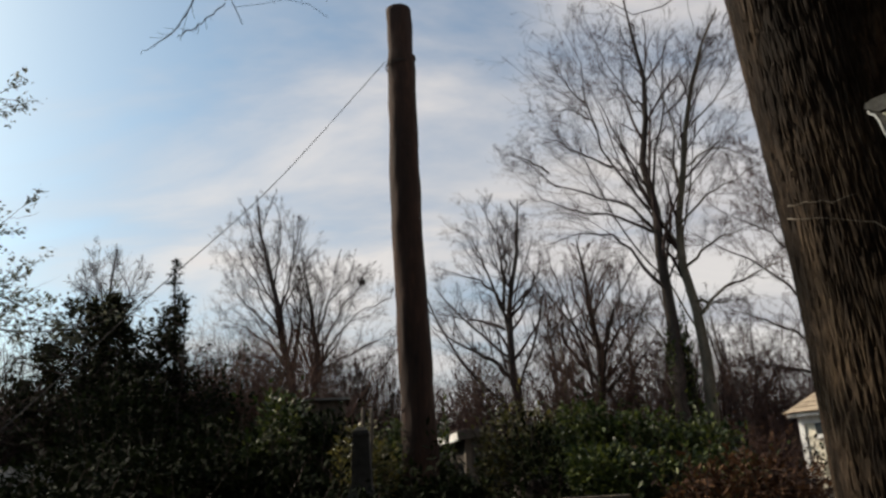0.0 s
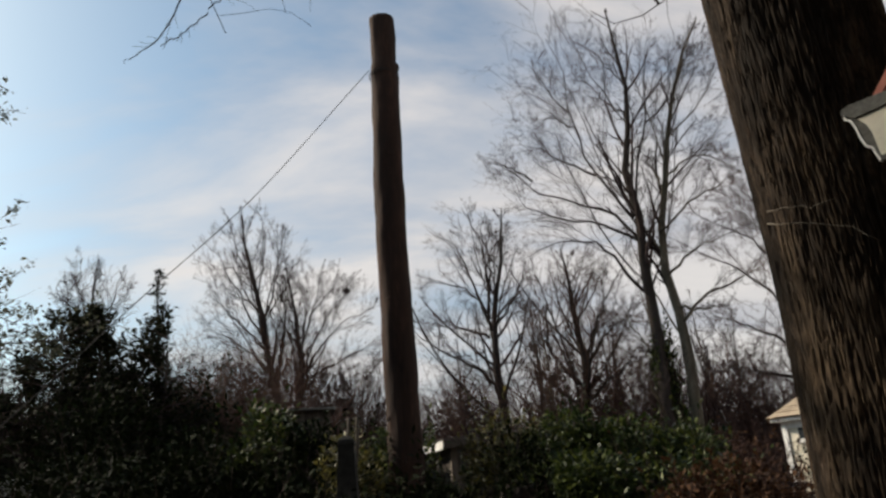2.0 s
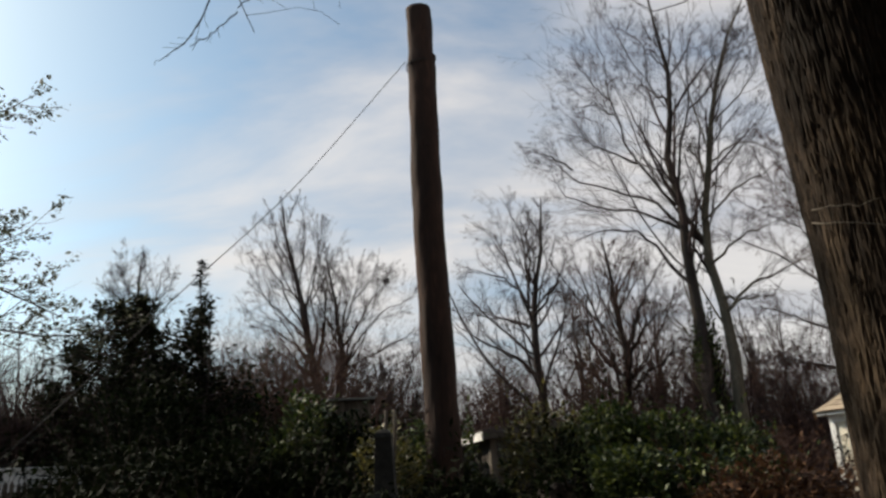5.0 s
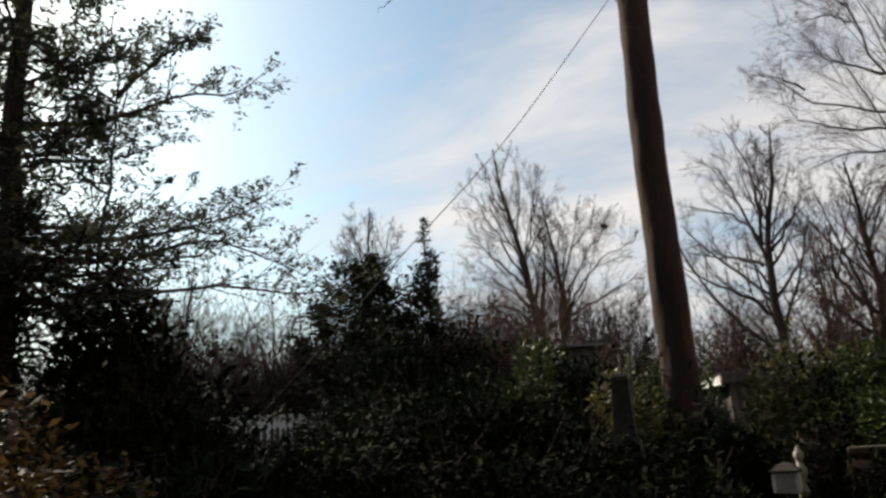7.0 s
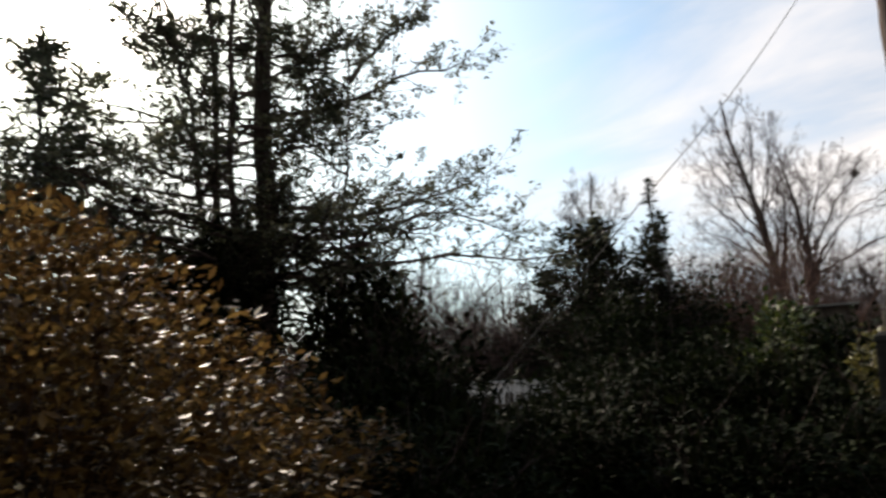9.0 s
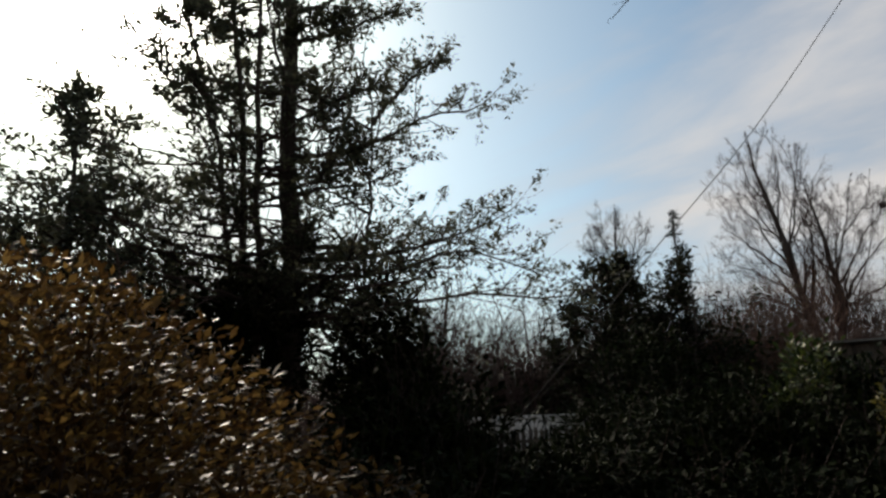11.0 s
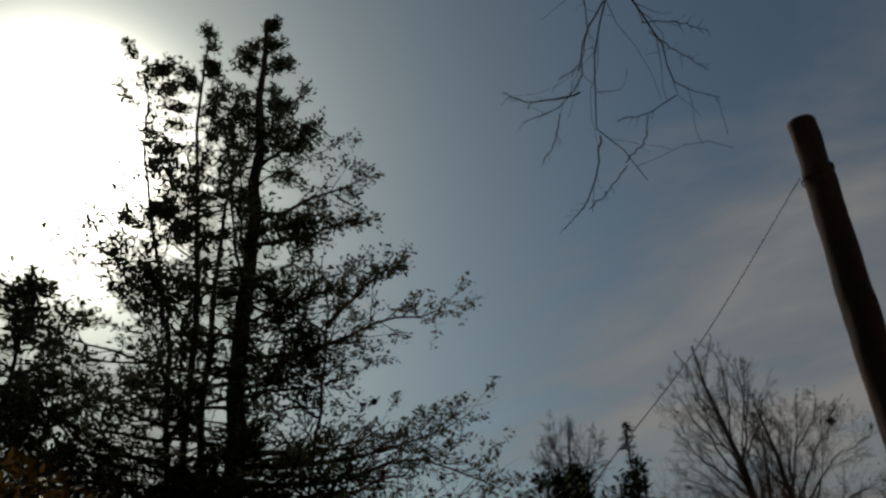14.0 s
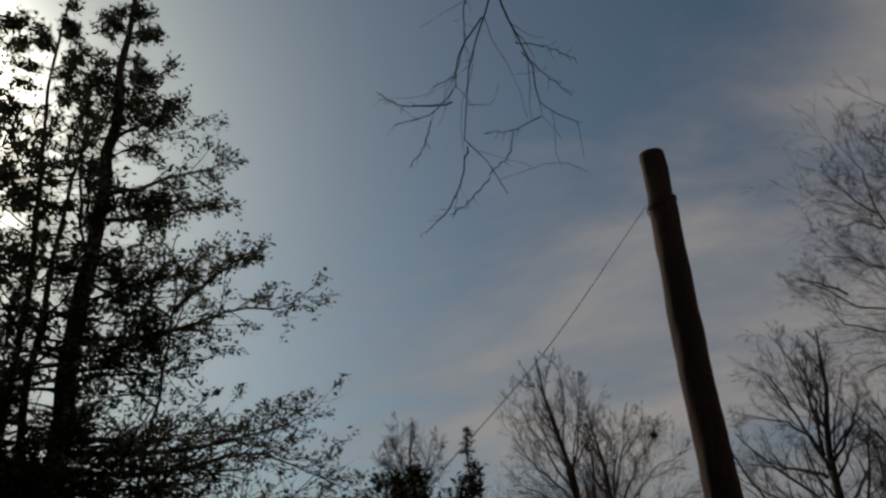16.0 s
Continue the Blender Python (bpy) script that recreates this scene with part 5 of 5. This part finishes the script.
# ---- buildings ----
def gable_house(place, turn, w, d, wall_h, rise, label, siding, roof, over=0.35, boards=0.2, name="house"):
    """A small house: boarded walls, gabled shingle roof with white eaves."""
    ob = thing(name, place, label, "house", turn=turn)
    wall = part("wall", prism([(-w / 2, -0.3), (w / 2, -0.3), (w / 2, wall_h), (0, wall_h + rise), (-w / 2, wall_h)], "y", -d / 2, d / 2), siding, ob)
    # lapped boards on the front and the sides
    n = int(wall_h / boards)
    for i in range(n):
        z = 0.05 + i * boards
        part("board", prism([(-d / 2 - 0.024, z), (-d / 2 - 0.004, z + boards), (-d / 2 + 0.01, z + boards), (-d / 2 + 0.01, z)], "x", -w / 2 - 0.012, w / 2 + 0.012), siding, wall)
        part("board", prism([(-w / 2 - 0.024, z), (-w / 2 - 0.004, z + boards), (-w / 2 + 0.01, z + boards), (-w / 2 + 0.01, z)], "y", -d / 2, d / 2), siding, wall)
    sl = math.hypot(w / 2, rise)
    for s in (-1, 1):
        x1, z1 = s * (w / 2 + over), wall_h - rise * over / (w / 2)
        rf = part("roof", prism([(0, wall_h + rise + 0.02), (x1, z1 + 0.02), (x1, z1 + 0.09), (0, wall_h + rise + 0.10)], "y", -d / 2 - over, d / 2 + over), roof, ob)
        rows = 9
        for k in range(rows):
            f0, f1 = k / rows, (k + 1.12) / rows
            part("shingle_strip", prism([(x1 * f0, wall_h + rise + 0.11 + (z1 - wall_h - rise) * f0), (x1 * min(f1, 1.01), wall_h + rise + 0.125 + (z1 - wall_h - rise) * min(f1, 1.01)), (x1 * min(f1, 1.01), wall_h + rise + 0.095 + (z1 - wall_h - rise) * min(f1, 1.01)), (x1 * f0, wall_h + rise + 0.09 + (z1 - wall_h - rise) * f0)], "y", -d / 2 - over, d / 2 + over), roof, rf)
        part("fascia", prism([(x1 - s * 0.0, z1 - 0.11), (x1 + s * 0.025, z1 - 0.11), (x1 + s * 0.025, z1 + 0.07), (x1, z1 + 0.07)], "y", -d / 2 - over, d / 2 + over), M_WHITE, ob)
        part("rake_board", prism([(0, wall_h + rise - 0.10), (x1, z1 - 0.10), (x1, z1 + 0.03), (0, wall_h + rise + 0.03)], "y", -d / 2 - over - 0.028, -d / 2 - over - 0.002), M_FENCE, ob)
        part("corner_board", boxed(s * w / 2 - 0.07, s * w / 2 + 0.07, -d / 2 - 0.05, -d / 2 + 0.06, 0, wall_h), siding, ob)


def hip_shed():
    """The small boarded shed with a pyramid roof and ivy over its wall."""
    ob = thing("garden_shed", (9.33, 18.32, gz(9.33, 18.32)), "small cream boarded shed with a hipped roof, overgrown", "shed", turn=-53)
    w, h = 0.9, 2.06
    wall = part("wall", boxed(-w, w, -w, w, -0.3, h), M_SIDING, ob)
    for i in range(9):
        z = 0.0 + i * 0.2
        part("board", prism([(-w - 0.026, z), (-w - 0.006, z + 0.2), (-w + 0.01, z + 0.2), (-w + 0.01, z)], "x", -w, w), M_SIDING, wall)
        part("board", prism([(-w - 0.026, z), (-w - 0.006, z + 0.2), (-w + 0.01, z + 0.2), (-w + 0.01, z)], "y", -w, w), M_SIDING, wall)
    for sx in (-1, 1):
        part("corner_board", boxed(sx * w - 0.06, sx * w + 0.06, -w - 0.05, -w + 0.05, 0, h), M_WHITE, ob)
    part("frieze", boxed(-w - 0.04, w + 0.04, -w - 0.045, -w + 0.02, h - 0.16, h), M_WHITE, ob)
    part("window_frame", boxed(-0.62, 0.62, -w - 0.055, -w + 0.02, h - 0.52, h - 0.42), M_WHITE, ob)
    part("window", boxed(-0.58, 0.58, -w - 0.045, -w + 0.02, h - 0.42, h - 0.17), M_GLASS, ob, "dark window strip")
    e = w + 0.22
    part("eave_board", boxed(-e, e, -e, e, h, h + 0.07), M_WHITE, ob)
    bm = bmesh.new()
    apex = bm.verts.new((0, 0, h + 1.0))
    low = [bm.verts.new(p) for p in ((-e - 0.04, -e - 0.04, h + 0.074), (e + 0.04, -e - 0.04, h + 0.074), (e + 0.04, e + 0.04, h + 0.074), (-e - 0.04, e + 0.04, h + 0.074))]
    bm.faces.new(low[::-1])
    for i in range(4):
        bm.faces.new((low[i], low[(i + 1) % 4], apex))
    roof = part("roof", bm, M_ROOF, ob)
    for i in range(8):
        f = i / 8
        a, b = (e + 0.05) * (1 - f), (e + 0.05) * (1 - f - 0.14)
        z0, z1 = h + 0.08 + 0.93 * f, h + 0.08 + 0.93 * (f + 0.14)
        for k in range(4):
            bm = bmesh.new()
            rot = Matrix.Rotation(k * math.pi / 2, 4, "Z")
            q = [rot @ Vector(p) for p in ((-a, -a, z0), (a, -a, z0), (max(b, 0.01), -max(b, 0.01), z1), (-max(b, 0.01), -max(b, 0.01), z1))]
            nrm = (q[1] - q[0]).cross(q[3] - q[0]).normalized()
            lo = [bm.verts.new(p + nrm * 0.004) for p in q]
            hi = [bm.verts.new(p + nrm * (0.026 if j < 2 else 0.010)) for j, p in enumerate(q)]
            bm.faces.new(lo[::-1])
            bm.faces.new(hi)
            for j in range(4):
                bm.faces.new((lo[j], lo[(j + 1) % 4], hi[(j + 1) % 4], hi[j]))
            part("shingle_strip", bm, M_ROOF, roof)
    # ivy over the near wall
    rng = np.random.default_rng(4)
    iv = thing("ivy_vine", (8.58, 17.76, gz(8.58, 17.76)), "bare and leafy ivy stems climbing the shed wall", "ivy", turn=-53)
    s0 = np.stack([rng.uniform(-0.9, 0.8, 16), np.full(16, -0.13), np.full(16, -0.05)], 1)
    P = np.array([curve_path([p, p + (rng.normal() * 0.2, 0, 0.7), p + (rng.normal() * 0.4, 0.0, rng.uniform(1.1, 1.8))], 10, rng, 0.03) for p in s0])
    R = np.linspace(0.014, 0.006, 10)[None].repeat(16, 0)
    a, ra = spawn(rng, P, R, 9, 0.35, 55, n=5, least=0.005)
    a[..., 1] = np.minimum(a[..., 1] * 0.3 - 0.1, -0.04)
    tagged(link_mesh("stem_growth", joined(tubes(P, R, 5), tubes(a, ra, 4)), M_TWIG, iv), kind="stuff")
    hub = a.reshape(-1, 3)[rng.uniform(size=a.shape[0] * a.shape[1]) < 0.3]
    link_mesh("foliage", leaves(rng, np.repeat(hub, 2, 0) + rng.normal(size=(len(hub) * 2, 3)) * 0.05, 0.09, 0.7), M_LEAF_DARK, iv, smooth=False)


hip_shed()
# dark wood siding carries the shade of the wall below the eaves
gable_house((1.11, 19.17, 0.80), 18, 2.2, 2.0, 2.13, 0.12, "low outbuilding with wall shade painted in and bright white eaves behind the fence", M_FENCE, M_ROOF_DARK, over=0.3)


def low_roof():
    ob = thing("flat_roofed_shed", (-3.2, 20.4, gz(-3.2, 20.4)), "dark flat-roofed shed half hidden by shrubs", "shed", turn=10)
    part("wall", boxed(-0.55, 0.55, -0.5, 0.5, -0.2, 3.28), M_FENCE, ob)
    for i in range(12):
        part("board", boxed(-0.55 + i * 0.092, -0.55 + i * 0.092 + 0.082, -0.53, -0.504, 0.02, 3.26), M_FENCE, ob)
    part("roof", boxed(-0.66, 0.66, -0.66, 0.62, 3.285, 3.35), M_ROOF_DARK, ob, bevel=0.01)
    part("roof_edge", boxed(-0.67, 0.67, -0.69, -0.665, 3.29, 3.34), M_STONE, ob, "thin metal roof edge")


low_roof()


def white_wall():
    ob = thing("garden_wall", (-10.0, 16.8, gz(-10.0, 16.8)), "low white painted garden wall behind the fence", "wall", turn=25.4)
    part("wall", boxed(-1.6, 1.6, -0.11, 0.11, -0.2, 1.86), M_WHITE, ob)
    part("coping", boxed(-1.64, 1.64, -0.15, 0.15, 1.864, 1.93), M_WHITE, ob, bevel=0.012)


white_wall()


# ---- picket fence along the back of the garden ----
def picket_fence(a, b, height, label):
    ax, ay = a
    bx, by = b
    length = math.hypot(bx - ax, by - ay)
    ob = thing("picket_fence", (ax, ay, gz(ax, ay)), label, "fence", turn=math.degrees(math.atan2(by - ay, bx - ax)))
    shape = prism([(-0.045, 0.03), (0.045, 0.03), (0.045, height - 0.09), (0.0, height), (-0.045, height - 0.09)], "y", -0.012, 0.012)
    first = part("picket", shape, M_FENCE, ob)
    n = int(length / 0.135)
    rng = np.random.default_rng(int(length * 10))
    for i in range(n):
        o = first if i == 0 else first.copy()
        if i:
            scene.collection.objects.link(o)
        o.matrix_basis = pose(0.07 + i * 0.135, 0, rng.normal() * 0.012, 0, rng.normal() * 0.8, 0)
    for z in (0.35, height - 0.35):
        part("rail", boxed(0, length, 0.0135, 0.052, z, z + 0.085), M_FENCE, ob)
    for i in range(int(length / 2.4) + 1):
        part("post", boxed(i * 2.4 - 0.045, i * 2.4 + 0.045, 0.054, 0.144, -0.3, height - 0.06), M_FENCE, ob, bevel=0.006)


picket_fence((-12.88, 14.57), (-6.19, 17.75), 1.66, "dark weathered picket fence under the shrubs")
picket_fence((-6.14, 17.80), (2.49, 18.67), 1.80, "dark weathered picket fence behind the trunk")


# ---- garden ornaments ----
def stone_pillar():
    ob = thing("stone_pillar", (-1.07, 9.70, gz(-1.07, 9.7)), "tapered grey stone garden pillar on a wide plinth", "pillar")
    ob.scale = (0.93, 0.93, 0.98)
    part("pedestal", lathe4([(0.20, -0.1), (0.20, 0.12), (0.15, 0.16), (0.145, 0.98), (0.16, 1.02)]), M_STONE_DARK, ob, bevel=0.008)
    part("slab", lathe4([(0.20, 1.024), (0.21, 1.05), (0.195, 1.10), (0.16, 1.16)]), M_STONE_DARK, ob, bevel=0.006)
    part("shaft", lathe4([(0.145, 1.163), (0.13, 1.25), (0.105, 1.80), (0.115, 1.83), (0.10, 1.88), (0.05, 1.93)]), M_STONE_DARK, ob, bevel=0.008)


def lathe4(profile):
    bm = lathe([(r * math.sqrt(2), z) for r, z in profile], 4)
    bmesh.ops.rotate(bm, matrix=Matrix.Rotation(math.pi / 4, 3, "Z"), verts=bm.verts[:])
    return bm


stone_pillar()


def iron_bird_feeder():
    # two prongs that stand behind the pillar's top
    ob = thing("forked_post", (-1.06, 10.4, gz(-1.06, 10.4)), "dark forked iron post behind the pillar", "post")
    for s in (-1, 1):
        p = curve_path([(0, 0, -0.2), (0, 0, 1.3), (0.05 * s, 0, 1.7), (0.055 * s, 0, 2.12)], 12)
        part_tube("prong", p, np.linspace(0.03, 0.02, 12), 8, M_FENCE, ob)


iron_bird_feeder()


def finial_ornament():
    ob = thing("garden_ornament", (0.59, 8.09, gz(0.59, 8.09) + 0.11), "pale turned stone finial on a dark post", "ornament")
    ob.scale = (0.72, 0.72, 1.0)
    part("post", lathe([(0.05, -0.4), (0.045, 0.62), (0.06, 0.66)], 12), M_FENCE, ob)
    part("finial", lathe([(0.05, 0.664), (0.075, 0.70), (0.035, 0.76), (0.045, 0.80), (0.075, 0.85), (0.075, 0.89), (0.04, 0.94), (0.035, 0.965), (0.06, 0.995), (0.06, 1.03), (0.03, 1.07), (0.008, 1.10)], 18), M_PALE_STONE, ob)
    lan = thing("box_lantern", (0.46, 8.0, gz(0.46, 8.0) + 0.20), "small white box lantern on a stake", "lantern", turn=-12)
    part("stake", lathe([(0.015, -0.4), (0.015, 0.62)], 8), M_FENCE, lan)
    part("body", boxed(-0.11, 0.11, -0.10, 0.10, 0.62, 0.79), M_WHITE, lan, bevel=0.006)
    part("lid", lathe4([(0.125, 0.793), (0.125, 0.81), (0.06, 0.86), (0.015, 0.875)]), M_FENCE, lan)
    part("pane", boxed(-0.08, 0.08, -0.108, -0.101, 0.64, 0.77), M_PALE_STONE, lan, "frosted pane")


finial_ornament()


def snag():
    rng = np.random.default_rng(14)
    ob = thing("tree_stump", (0.78, 8.6, gz(0.78, 8.6)), "dark brown broken tree stump", "stump")
    n, around = 40, 28
    z = np.linspace(-0.1, 1.28, n)
    path = np.stack([0.05 * z, 0 * z, z], 1)
    v, f = rough_stem(path, np.interp(z, [-0.1, 0.2, 1.3], [0.34, 0.25, 0.2]), around, rng, 0.02, 6, 1.0)
    v[-3:, :, 2] += rng.uniform(-0.1, 0.08, around)[None]
    cap = np.arange(around)[None] + (n - 1) * around
    link_mesh("stem", (v.reshape(-1, 3), [f, cap]), M_BARK, ob)


snag()
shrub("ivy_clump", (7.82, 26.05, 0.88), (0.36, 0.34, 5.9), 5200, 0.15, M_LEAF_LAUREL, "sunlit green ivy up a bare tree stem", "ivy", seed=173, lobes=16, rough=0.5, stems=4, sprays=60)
# leafy stump top; this dark ivy also stands in for shade over the sunlit bark
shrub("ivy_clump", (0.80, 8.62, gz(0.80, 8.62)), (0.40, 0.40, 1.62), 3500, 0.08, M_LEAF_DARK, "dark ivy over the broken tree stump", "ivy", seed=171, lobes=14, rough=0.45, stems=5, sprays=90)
shrub("ivy_clump", (1.14, 7.86, gz(1.14, 7.86)), (0.26, 0.20, 0.98), 1800, 0.075, M_LEAF_DARK, "dark ivy that climbs the brick planter", "ivy", seed=172, lobes=14, rough=0.45, stems=4, sprays=50)


def brick_planter():
    ob = thing("brick_planter", (1.38, 8.2, gz(1.38, 8.2) + 0.07), "low brick planter with a worn tan stone rim", "planter", turn=-10)
    part("core", boxed(-0.30, 0.30, -0.22, 0.22, -0.1, 1.02), M_FENCE, ob)
    bm = boxed(-0.105, 0.105, -0.05, 0.05, -0.0325, 0.0325)
    first = part("brick", bm, M_BRICK, ob, bevel=0.004)
    places = []
    for row in range(13):
        z = 0.04 + row * 0.075
        off = 0.1 if row % 2 else 0.0
        places += [pose(-0.27 + i * 0.225 + off, -0.235, z) for i in range(3)]
        places += [pose(s * 0.315, -0.09 + i * 0.225 - off * 0.8, z, 0, 0, 90) for i in range(2) for s in (-1, 1)]
    for k, m in enumerate(places):
        o = first if k == 0 else first.copy()
        if k:
            scene.collection.objects.link(o)
        o.matrix_basis = m
    part("rim", boxed(-0.36, 0.36, -0.30, 0.28, 1.025, 1.09), M_TAN, ob, "worn tan stone rim", bevel=0.02)


brick_planter()


def bird_bath():
    ob = thing("bird_bath", (-1.40, 4.05, gz(-1.40, 4.05)), "pale stone bird bath bowl on a pedestal", "bird bath")
    part("pedestal", lathe([(0.17, -0.05), (0.17, 0.04), (0.10, 0.09), (0.075, 0.40), (0.085, 0.70), (0.12, 0.78)], 20), M_STONE, ob)
    part("bowl", lathe([(0.09, 0.783), (0.14, 0.81), (0.155, 0.845), (0.160, 0.862), (0.148, 0.867), (0.12, 0.84), (0.07, 0.825), (0.01, 0.822)], 28), M_STONE, ob)
    orn = thing("garden_figure", (-1.11, 4.35, gz(-1.11, 4.35)), "small white ornament on a thin stake", "ornament")
    part("stake", lathe([(0.008, -0.1), (0.008, 0.80)], 8), M_FENCE, orn)
    part("top", lathe([(0.008, 0.80), (0.022, 0.83), (0.028, 0.86), (0.02, 0.89), (0.005, 0.905)], 14), M_WHITE, orn)


bird_bath()


def blocking_walls():
    """Unseen plain walls at the eye's back and side, added to block sky light."""
    tagged(part("blocker_south", boxed(-16, 5.5, -2.7, -2.3, -0.3, 11), M_BLOCKER), "unseen dark wall added behind the viewpoint to block sky light", "wall", kind="structure")
    # added out of view to darken the right side of the near trunk
    tagged(part("blocker_east", boxed(5.5, 5.9, -2.7, 6.2, -0.3, 11), M_BLOCKER), "unseen dark wall added beside the yard to shade the near trunk", "wall", kind="structure")


blocking_walls()
